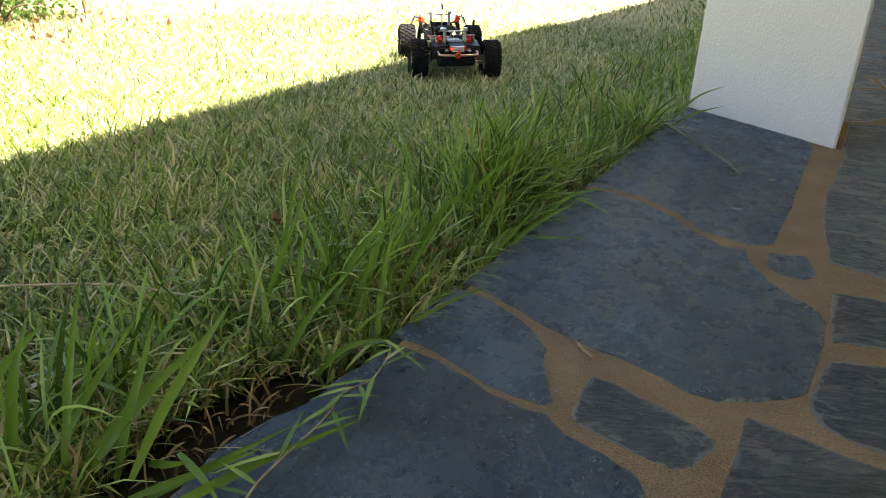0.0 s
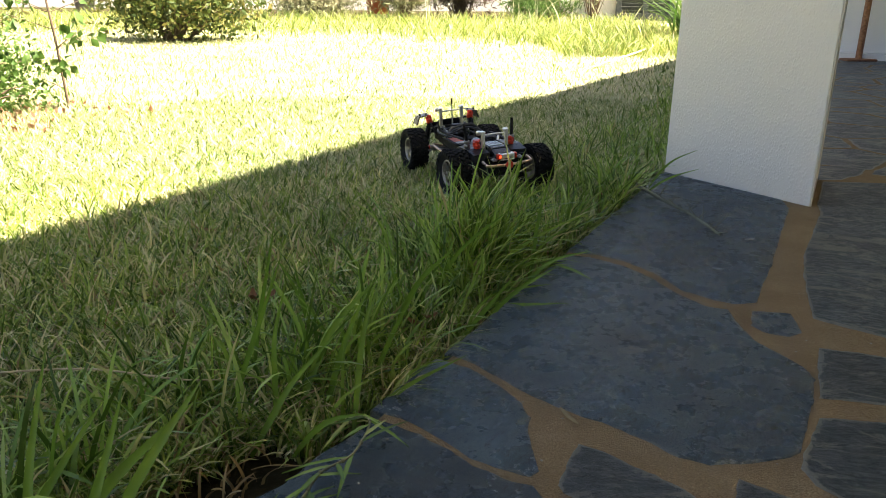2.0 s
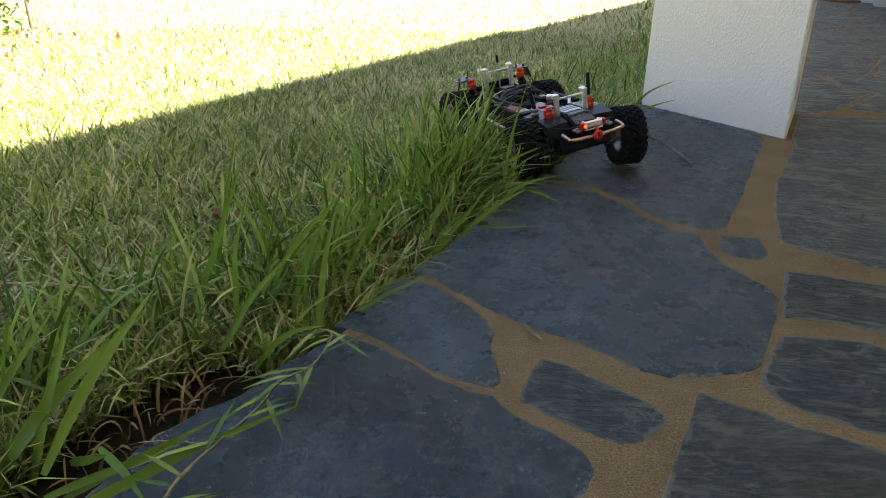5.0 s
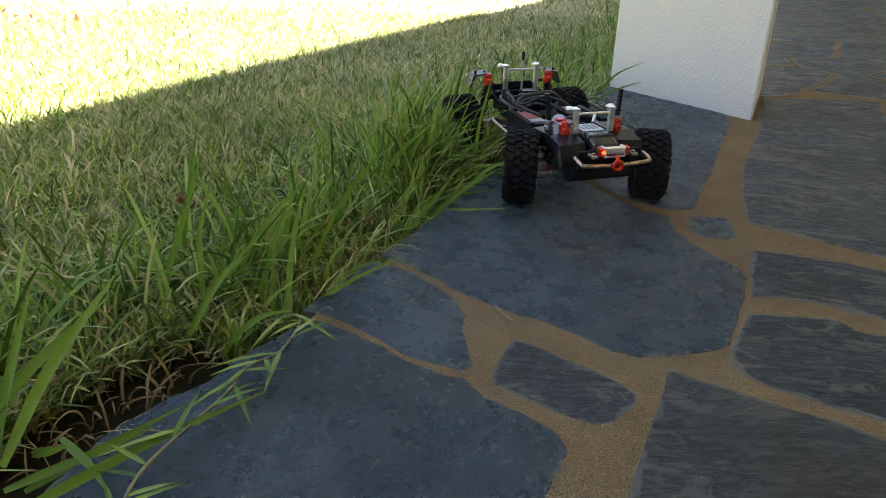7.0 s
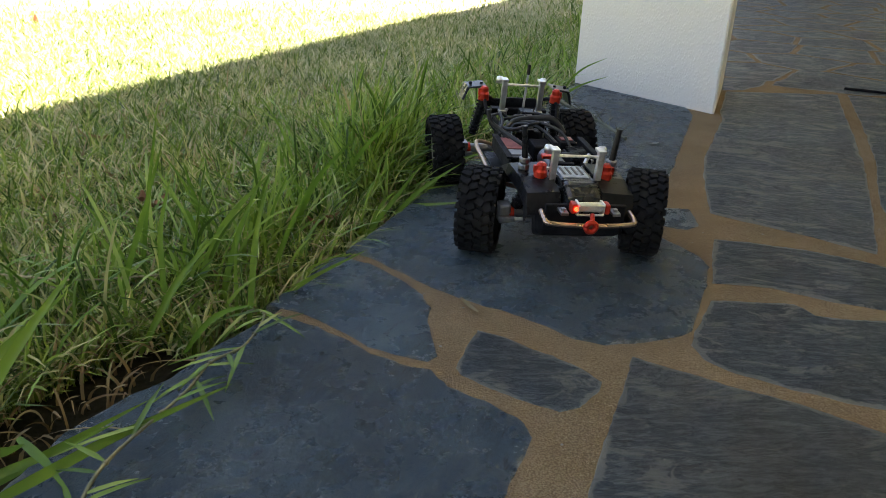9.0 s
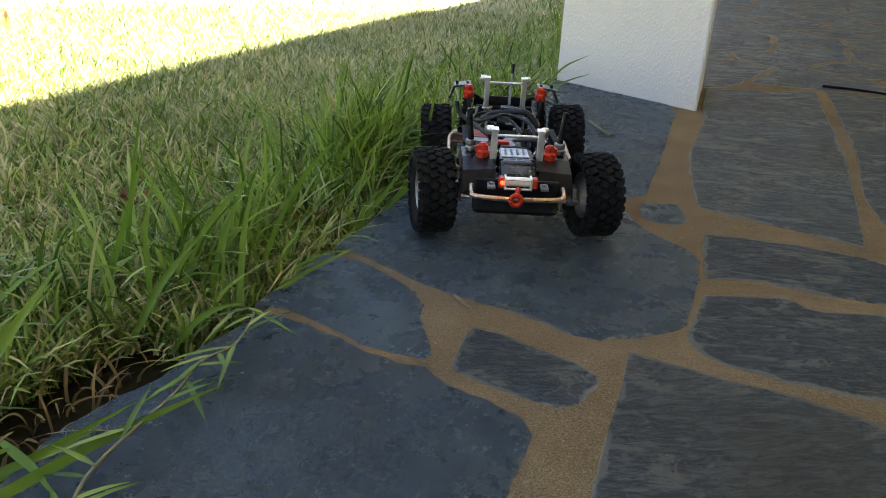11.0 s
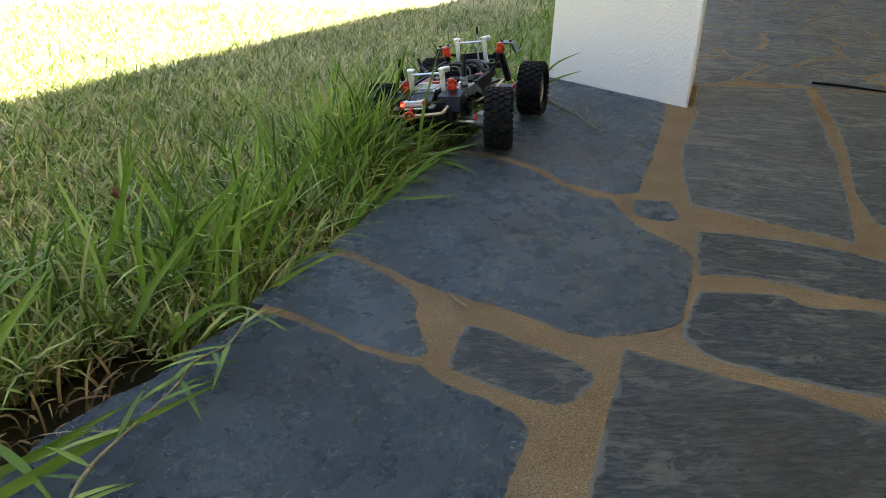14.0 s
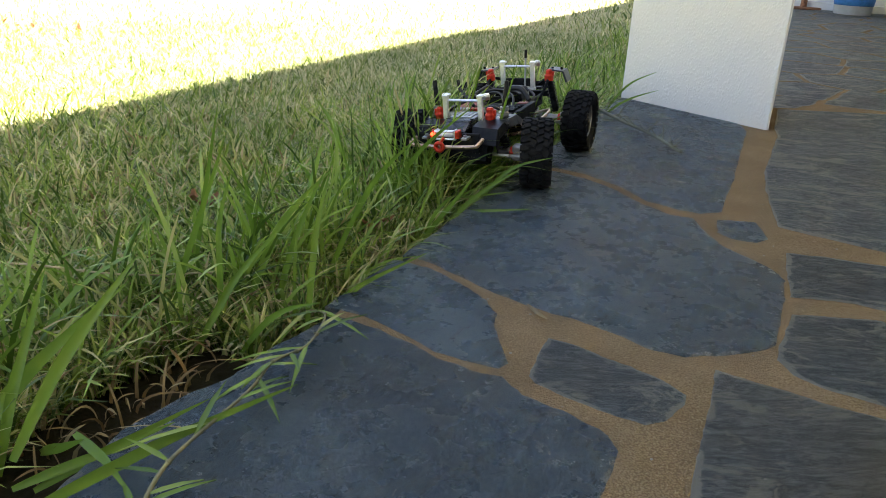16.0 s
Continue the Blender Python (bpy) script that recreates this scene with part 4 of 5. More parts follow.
one(lambda bm: (tube(bm, [Vector((0.003, 0.2255, 0.080)) + Vector((math.cos(a) * 0.0062, 0, math.sin(a) * 0.0062)) for a in np.linspace(0.0, 2 * math.pi, 20)], 0.0034, 8),
                tube(bm, [(0.002, 0.2240, 0.086), (0.0, 0.2150, 0.092)], 0.0030, 8)), "tow_hook", RED, "orange-red ring-shaped tow hook", True)
mirror(lambda bm, s: (box(bm, (s * 0.033, 0.2020, 0.090), (0.010, 0.020, 0.004), 0.001), lathe(bm, [(0.001, 0), (0.003, 0), (0.003, 0.003), (0.001, 0.003)], 8, "z", (s * 0.033, 0.2040, 0.092))), "winch_mount", GUN)
# aerial posts on knurled collars
def collar(bm, s):
    for k in range(3):
        lathe(bm, [(0.0005, 0), (0.0066, 0), (0.0076, 0.0015), (0.0076, 0.0060), (0.0066, 0.0076), (0.0005, 0.0076)], 12, "z", (s * 0.060, 0.114, 0.106 + 0.0088 * k))


mirror(collar, "aerial_collar", GUN, "ribbed grey collar")
mirror(lambda bm, s: tube(bm, [(s * 0.060, 0.114, 0.130), (s * 0.0645, 0.110, 0.172)], 0.0044, 10, True, 0.0036), "aerial_post", BLACK, "short black aerial post")
one(lambda bm: tube(bm, [(-0.009, -0.163, 0.11), (-0.011, -0.166, 0.172)], 0.0024, 8, True, 0.0018), "rear_aerial", PALE, "thin aerial with black tip")
one(lambda bm: tube(bm, [(-0.011, -0.1658, 0.171), (-0.0115, -0.167, 0.187)], 0.0028, 8), "aerial_tip", BLACK)
# battery and electronics amidships
one(lambda bm: box(bm, (0.046, 0.012, 0.098), (0.032, 0.088, 0.022), 0.003), "battery", BLACK, "black battery pack")
one(lambda bm: box(bm, (0.046, -0.002, 0.1095), (0.028, 0.046, 0.002), 0.0005), "battery_label", PINK, "faded red battery label")
one(lambda bm: box(bm, (0.046, 0.036, 0.1095), (0.026, 0.020, 0.002), 0.0005), "battery_label", PALE, "pale battery label")
mirror(lambda bm, s: (box(bm, (s * 0.066, 0.015, 0.100), (0.004, 0.105, 0.020), 0.001), box(bm, (s * 0.066, 0.015, 0.1115), (0.009, 0.100, 0.003), 0.001)), "side_tray", MATT)
one(lambda bm: (tube(bm, [(-0.002, 0.020, 0.098), (-0.002, 0.075, 0.098)], 0.0155, 20), tube(bm, [(-0.002, 0.075, 0.098), (-0.002, 0.082, 0.098)], 0.008, 12)), "motor", GUN, "grey electric motor")
one(lambda bm: box(bm, (-0.002, 0.086, 0.100), (0.034, 0.008, 0.030), 0.002), "motor_plate", MATT)
one(lambda bm: box(bm, (0.0, -0.012, 0.096), (0.030, 0.04, 0.026), 0.004), "gearbox", MATT)
one(lambda bm: (box(bm, (-0.042, 0.030, 0.098), (0.030, 0.046, 0.020), 0.003), [box(bm, (-0.042, 0.014 + 0.005 * k, 0.110), (0.026, 0.0018, 0.006), 0) for k in range(8)]), "speed_controller", BLACK)
one(lambda bm: box(bm, (-0.045, -0.035, 0.100), (0.026, 0.036, 0.016), 0.003), "receiver_box", MATT)
one(lambda bm: box(bm, (-0.045, -0.035, 0.1088), (0.018, 0.014, 0.0015), 0.0004), "receiver_label", PINK, "small red label")
one(lambda bm: (box(bm, (0.010, -0.060, 0.100), (0.040, 0.022, 0.026), 0.003), box(bm, (0.010, -0.050, 0.1145), (0.014, 0.012, 0.005), 0.001)), "servo", BLACK)
one(lambda bm: box(bm, (-0.004, -0.125, 0.115), (0.022, 0.024, 0.018), 0.002), "rear_servo", BLACK)
one(lambda bm: box(bm, (-0.004, -0.1125, 0.116), (0.014, 0.0015, 0.010), 0.0003), "servo_label", PALE, "pale servo label")
one(lambda bm: tube(bm, [(-0.030, 0.088, 0.104), (-0.046, 0.066, 0.120)], 0.0030, 8), "ball_link", STEEL, "bright ball link")
one(lambda bm: box(bm, (0.012, 0.060, 0.114), (0.016, 0.012, 0.005), 0.0015), "motor_clip", RED, "red motor clip")
# rear deck with bolts, and its drooping flaps
mirror(lambda bm, s: (box(bm, (s * 0.071, -0.182, 0.147), (0.030, 0.034, 0.003), 0.001, Matrix.Rotation(s * 0.15, 3, "Y")), box(bm, (s * 0.0875, -0.186, 0.135), (0.004, 0.034, 0.024), 0.001, Matrix.Rotation(-s * 0.35, 3, "Y"))), "rear_deck", GREYP, "blue-grey rear deck plate")
mirror(lambda bm, s: [lathe(bm, [(0.0005, 0), (0.0026, 0), (0.0026, 0.005), (0.0005, 0.005)], 8, "z", (s * (0.062 + 0.018 * k), -0.178, 0.1475)) for k in (0, 1)], "deck_bolt", BLACK)
one(lambda bm: (box(bm, (0, -0.190, 0.116), (0.100, 0.005, 0.014), 0.002), box(bm, (0, -0.21, 0.095), (0.11, 0.008, 0.012), 0.003)), "rear_panel", MATT)
# side sliders
mirror(lambda bm, s: tube(bm, bend([(s * 0.046, 0.082, 0.074), (s * 0.076, 0.078, 0.080), (s * 0.088, 0.062, 0.084), (s * 0.089, 0.0, 0.087), (s * 0.088, -0.055, 0.090), (s * 0.076, -0.072, 0.088), (s * 0.046, -0.076, 0.078)], 5), 0.0030, 8), "side_slider", COPPER, "bent bronze-coloured side slider", True)
mirror(lambda bm, s: box(bm, (s * 0.062, 0.0, 0.078), (0.030, 0.10, 0.003), 0.001), "side_step", BLACK)
# cables
CABLES = [
    [(0.046, -0.034, 0.104), (0.030, -0.060, 0.120), (0.0, -0.040, 0.124), (-0.020, 0.0, 0.112)],
    [(0.040, -0.034, 0.106), (0.050, -0.075, 0.118), (0.020, -0.095, 0.122), (-0.004, -0.115, 0.118)],
    [(-0.042, 0.054, 0.104), (-0.030, 0.070, 0.120), (-0.010, 0.060, 0.118), (0.0, 0.040, 0.110)],
    [(-0.040, 0.008, 0.108), (-0.030, -0.020, 0.124), (0.000, -0.050, 0.128), (0.030, -0.080, 0.116)],
    [(-0.045, -0.052, 0.104), (-0.050, -0.090, 0.112), (-0.020, -0.115, 0.122), (0.010, -0.130, 0.112)],
    [(0.020, -0.090, 0.110), (0.044, -0.100, 0.126), (0.050, -0.060, 0.124), (0.060, -0.030, 0.112)],
    [(-0.020, -0.080, 0.118), (0.010, -0.030, 0.132), (0.040, -0.030, 0.122), (0.056, -0.055, 0.118)],
]
for c in CABLES:
    one(lambda bm: tube(bm, bend(c, 7), 0.0024, 6), "cable", WIRE, "", True)
one(lambda bm: tube(bm, bend([(0.030, 0.02, 0.112), (0.062, -0.02, 0.124), (0.076, -0.03, 0.134), (0.080, -0.032, 0.150)], 7), 0.0032, 8), "aerial_cable", WIRE, "black aerial lead standing up", True)
for x, y, z in ((0.022, 0.098, 0.117), (-0.022, 0.098, 0.117), (0.050, -0.050, 0.113), (-0.058, 0.050, 0.112), (-0.030, -0.100, 0.118), (0.030, -0.105, 0.118), (-0.020, -0.150, 0.123), (0.022, -0.150, 0.123)):
    one(lambda bm: (lathe(bm, [(0.0004, 0), (0.0030, 0), (0.0030, 0.0030), (0.0004, 0.0034)], 8, "z", (x, y, z - 0.008)), tube(bm, [(x, y, z - 0.03), (x, y, z - 0.007)], 0.0014, 6)), "screw", STEEL, "bright steel screw")
one(lambda bm: tube(bm, bend([(-0.050, -0.06, 0.108), (-0.030, -0.07, 0.128), (0.0, -0.075, 0.126), (0.030, -0.07, 0.121), (0.050, -0.05, 0.106)], 7), 0.0048, 10), "thick_cable", WIRE, "thick black sheathed cable", True)
one(lambda bm: tube(bm, bend([(0.048, -0.02, 0.112), (0.062, -0.06, 0.116), (0.058, -0.10, 0.120), (0.030, -0.125, 0.118)], 7), 0.0022, 6), "grey_cable", GREYP, "thin grey cable", True)
one(lambda bm: (box(bm, (0, -0.100, 0.108), (0.052, 0.034, 0.018), 0.004), box(bm, (0.012, -0.098, 0.119), (0.018, 0.02, 0.006), 0.002)), "rear_gearbox", BLACK)
one(lambda bm: box(bm, (0.004, -0.0815, 0.113), (0.020, 0.002, 0.010), 0.0005), "gearbox_label", PALE, "pale worn label")
mirror(lambda bm, s: tube(bm, bend([(s * 0.052, -0.120, 0.100), (s * 0.060, -0.145, 0.128), (s * 0.050, -0.175, 0.130), (s * 0.030, -0.185, 0.116)], 5), 0.0028, 8), "rear_hoop", MATT)
one(lambda bm: tube(bm, [(-0.070, AXLE[1] + 0.020, WHEEL_R - 0.002), (0.070, AXLE[1] + 0.020, WHEEL_R - 0.002)], 0.0028, 8), "steering_rod", STEEL, "bright steering rod")

# ---- small things on and beside the patio ----


broad_grass = thing("broad_grass", "broad bright green grass blades leaning over the slate", "grass")


def long_blade(base, tip, width, seed, sag=0.02, mat=None):
    """One broad grass blade with a folded middle, from its root to its tip."""
    rng = random.Random(seed)
    a, b = Vector(base), Vector(tip)
    mid = a.lerp(b, 0.55) + Vector((rng.uniform(-0.006, 0.006), rng.uniform(-0.006, 0.006), sag))
    line = bend([a, a.lerp(mid, 0.5) + Vector((0, 0, sag * 0.4)), mid, b], 6)
    d = (b - a).normalized()
    across = d.cross(Vector((0.25, -0.8, 0.55))).normalized()
    up = across.cross(d).normalized()
    bm = bmesh.new()
    rows = []
    n = len(line)
    for i, p in enumerate(line):
        f = i / (n - 1)
        w = width * 0.5 * (0.55 + 0.45 * min(1, f * 4)) * (1 - max(0, (f - 0.45) / 0.55) ** 1.6) + 0.0002
        rows.append([bm.verts.new(p - across * w + up * w * 0.35), bm.verts.new(p), bm.verts.new(p + across * w + up * w * 0.35)])
    for r, s in zip(rows, rows[1:]):
        for k in (0, 1):
            bm.faces.new((r[k], r[k + 1], s[k + 1], s[k]))
    return part("blade", bm, mat or TALL, broad_grass, "", True)


BLADES = [
    ((-0.366, 0.416, -0.03), (-0.242, 0.518, 0.10), 0.0125), ((-0.368, 0.409, -0.03), (-0.375, 0.52, 0.15), 0.0075),
    ((-0.275, 0.352, 0.0), (-0.099, 0.471, 0.028), 0.0085), ((-0.30, 0.39, -0.01), (-0.19, 0.43, 0.02), 0.007), ((-0.285, 0.37, 0.03), (-0.235, 0.525, 0.12), 0.009), ((-0.267, 0.43, 0.01), (-0.209, 0.367, 0.004), 0.007), ((-0.259, 0.68, -0.02), (-0.185, 0.68, 0.19), 0.006), ((-0.108, 0.646, -0.02), (-0.089, 0.786, 0.12), 0.007), ((-0.184, 0.683, -0.03), (-0.087, 0.794, 0.12), 0.009),
    ((-0.505, 0.496, -0.03), (-0.391, 0.473, 0.12), 0.010), ((-0.395, 0.434, -0.03), (-0.328, 0.519, 0.10), 0.008),
    ((-0.255, 0.785, -0.03), (-0.21, 0.774, 0.20), 0.005), ((-0.099, 0.768, -0.03), (-0.033, 0.747, 0.13), 0.006),
    ((-0.11, 0.67, -0.02), (0.027, 0.756, 0.03), 0.006), ((0.07, 1.01, -0.01), (0.196, 0.971, 0.012), 0.005),
    ((0.205, 1.18, 0.0), (0.256, 1.097, 0.002), 0.006), ((-0.17, 0.606, -0.02), (-0.086, 0.58, 0.05), 0.006),
    ((-0.29, 0.40, -0.02), (-0.17, 0.462, 0.02), 0.007), ((-0.31, 0.46, -0.03), (-0.245, 0.395, 0.03), 0.008),
    ((-0.33, 0.43, -0.03), (-0.30, 0.50, 0.12), 0.008), ((-0.42, 0.42, -0.03), (-0.40, 0.46, 0.13), 0.010),
    ((-0.22, 0.62, -0.03), (-0.12, 0.66, 0.11), 0.007), ((-0.15, 0.70, -0.03), (-0.09, 0.73, 0.14), 0.0065),
    ((-0.20, 0.66, -0.03), (-0.19, 0.72, 0.14), 0.006), ((0.02, 0.90, -0.03), (0.10, 0.87, 0.10), 0.006),
    ((0.06, 0.97, -0.03), (0.17, 0.95, 0.08), 0.006), ((0.12, 1.08, -0.03), (0.24, 1.05, 0.07), 0.006),
    ((0.15, 1.12, -0.03), (0.19, 1.15, 0.20), 0.006), ((0.50, 1.72, -0.02), (0.62, 1.66, 0.07), 0.005),
    ((0.52, 1.76, -0.02), (0.64, 1.74, 0.10), 0.005), ((-0.45, 0.50, -0.03), (-0.36, 0.56, 0.06), 0.007),
    ((0.054, 1.061, 0.0), (0.286, 1.283, 0.07), 0.0060),
    ((0.028, 1.096, 0.02), (0.223, 1.151, 0.015), 0.0040),
    ((0.07, 1.034, -0.0), (0.181, 1.052, 0.012), 0.0040),
    ((-0.017, 1.05, -0.0), (0.097, 0.973, 0.16), 0.0060),
    ((-0.08, 0.898, -0.02), (0.013, 0.83, 0.15), 0.0070),
    ((0.131, 1.302, 0.0), (0.269, 1.298, 0.05), 0.0050),
    ((-0.05, 0.938, -0.02), (-0.083, 0.82, 0.17), 0.0040),
    ((-0.195, 0.908, -0.03), (-0.201, 0.838, 0.12), 0.0050),
]
for k, (p, q, w) in enumerate(BLADES):
    long_blade(p, q, w, 100 + k, (0.002 if q[2] < 0.04 else 0.010 + 0.008 * (k % 3)))


def runner(line, leaves, label, seed, r=0.0022, name="grass_runner", leaf=0.05, mat=None, wood=None):
    """A jointed creeping stem with small leaves at its joints."""
    rng = random.Random(seed)
    top = thing(name, label, "plant")
    bm = bmesh.new()
    pts = bend(line, 6)
    tube(bm, pts, r, 6, True, r * 0.6)
    for k in range(2, len(pts), 4):
        bmesh.ops.create_icosphere(bm, subdivisions=1, radius=r * 1.5, matrix=Matrix.Translation(pts[k]))
    part("stem", bm, wood or STRAW, top, "", True)
    bm = bmesh.new()
    for k in range(leaves):
        p = pts[int((k + 0.5) / leaves * (len(pts) - 1))]
        a = rng.uniform(0, 2 * math.pi)
        d = Vector((math.cos(a), math.sin(a), rng.uniform(-0.1, 0.45))).normalized()
        s = d.cross(Vector((0, 0, 1))).normalized()
        L, w = leaf * rng.uniform(0.6, 1.2), leaf * 0.042
        rows = []
        for f, g in ((0, 0.4), (0.25, 1), (0.6, 0.85), (1, 0.05)):
            c = p + d * L * f + Vector((0, 0, -0.15 * L * f * f))
            rows.append([bm.verts.new(c - s * w * g + Vector((0, 0, w * 0.4))), bm.verts.new(c), bm.verts.new(c + s * w * g + Vector((0, 0, w * 0.4)))])
        for x, y in zip(rows, rows[1:]):
            for j in (0, 1):
                bm.faces.new((x[j], x[j + 1], y[j + 1], y[j]))
    part("leaves", bm, mat or TALL, top, "", True)
    return top


STEM = plain("green_stem", (0.20, 0.19, 0.09), 0.6, 0, 0.3, 60, 0.2)
runner([(-0.192, 0.33, 0.012), (-0.184, 0.383, 0.018), (-0.141, 0.472, 0.02), (-0.126, 0.517, 0.022), (-0.098, 0.552, 0.02), (-0.086, 0.621, 0.016), (-0.11, 0.66, 0.0)], 24, "jointed creeping grass runner lying over the slate", 7, 0.0019, "grass_runner", 0.062, None, STEM)
runner([(-0.62, 0.72, 0.016), (-0.45, 0.728, 0.024), (-0.312, 0.704, 0.022), (-0.22, 0.72, 0.018)], 4, "thin dry stalk lying on the lawn", 9, 0.0016)
def needle_twig(line, label, seed):
    """A dry stem with stiff needles standing off it."""
    rng = random.Random(seed)
    top = thing("twig", label, "twig")
    pts = bend(line, 6)
    bm = bmesh.new()
    tube(bm, pts, 0.0045, 8, True, 0.0032)
    part("stem", bm, TWIG, top, "", True)
    for k in range(22):
        p = pts[int((0.12 + 0.86 * k / 21) * (len(pts) - 1))]
        a = rng.uniform(0, 2 * math.pi)
        d = Vector((math.cos(a) * 0.8, math.sin(a) * 0.8, rng.uniform(0.15, 1.0))).normalized() * rng.uniform(0.025, 0.06)
        bm = bmesh.new()
        tube(bm, [p, p + d * 0.5, p + d], 0.0016, 5, True, 0.0005)
        part("needle", bm, TWIG, top)
    return top


TWIG = plain("grey_twig", (0.135, 0.14, 0.095), 0.75, 0, 0.35, 60, 0.3)
needle_twig([(0.49, 1.72, 0.014), (0.52, 1.60, 0.010), (0.548, 1.47, 0.010), (0.565, 1.345, 0.006)], "dry grey-green twig with stiff needles on the slate", 11)


def scrap(at, size, turn, mat, name, label, category, seed, lift=0.25):
    """A small curled leaf or flake lying on the ground."""
    rng = random.Random(seed)
    bm = bmesh.new()
    n = 7
    rows = []
    for i in range(n):
        f = i / (n - 1)
        w = size[1] * 0.5 * math.sin(math.pi * (0.08 + 0.84 * f)) * rng.uniform(0.85, 1.1)
        z = 0.0015 + lift * size[1] * (2 * f - 1) ** 2
        x = (f - 0.5) * size[0]
        rows.append([bm.verts.new((x, -w, z + lift * w)), bm.verts.new((x, 0, z)), bm.verts.new((x, w, z + lift * w))])
    for r, s in zip(rows, rows[1:]):
        for k in (0, 1):
            bm.faces.new((r[k], r[k + 1], s[k + 1], s[k]))
    bmesh.ops.solidify(bm, geom=bm.faces[:], thickness=0.0007)
    ob = part(name, bm, mat, None, "", True)
    ob.matrix_basis = pose(*at, 0, 0, turn)
    return tagged(ob, label, category)


BROWN_LEAF = plain("brown_leaf", (0.30, 0.14, 0.055), 0.7, 0, 0.35, 60, 0.3)
CHIP = plain("pale_chip", (0.55, 0.55, 0.52), 0.8, 0, 0.15, 120, 0.2)
scrap((0.142, 0.655, 0.0), (0.040, 0.007), -68, STRAW, "dry_leaf", "dry straw-coloured sliver lying on the mortar", "leaf", 1)
scrap((0.618, 1.325, 0.001), (0.024, 0.011), 20, CHIP, "stone_chip", "pale stone flake on the slate", "chip", 2, 0.1)
scrap((0.491, 1.153, 0.001), (0.020, 0.010), -30, CHIP, "stone_chip", "pale stone flake on the slate", "chip", 3, 0.1)
for k, (x, y, z, s) in enumerate(((-0.467, 1.366, -0.005, 0.06), (-0.278, 0.989, 0.0, 0.07), (-0.29, 0.96, 0.02, 0.05), (-0.042, 0.908, 0.0, 0.05), (-0.02, 0.92, 0.005, 0.04), (0.382, 1.632, 0.0, 0.05))):
    scrap((x, y, z), (s * 0.6, s * 0.26), 50 * k, BROWN_LEAF, "dead_leaf", "curled brown dead leaf among the grass", "leaf", 20 + k, 0.9)
rngp = random.Random(31)
PEBBLE = plain("grit", (0.40, 0.38, 0.33), 0.85, 0, 0.3, 100, 0.2)
bm = bmesh.new()
for k in range(420):
    u, v = rngp.uniform(-0.5, 1.8), rngp.uniform(0.02, 1.2)
    c = uv(u, v, 0.0008)
    bmesh.ops.create_icosphere(bm, subdivisions=1, radius=rngp.uniform(0.0006, 0.0018), matrix=Matrix.Translation(c) @ Matrix.Diagonal((1, rngp.uniform(0.6, 1), 0.6, 1)))
tagged(part("grit", bm, PEBBLE), "fine grit and crumbs scattered over the slate", "grit", kind="stuff")

bm = bmesh.new()
tube(bm, bend([(1.372, 1.866, 0.004), (1.43, 1.82, 0.007), (1.50, 1.765, 0.005), (1.56, 1.715, 0.004)], 5), 0.0065, 6, True, 0.003)
bmesh.ops.scale(bm, vec=(1, 1, 0.7), verts=bm.verts)
tagged(part("black_strap", bm, MATT, None, "", True), "short black strap lying on the slate floor", "strap")

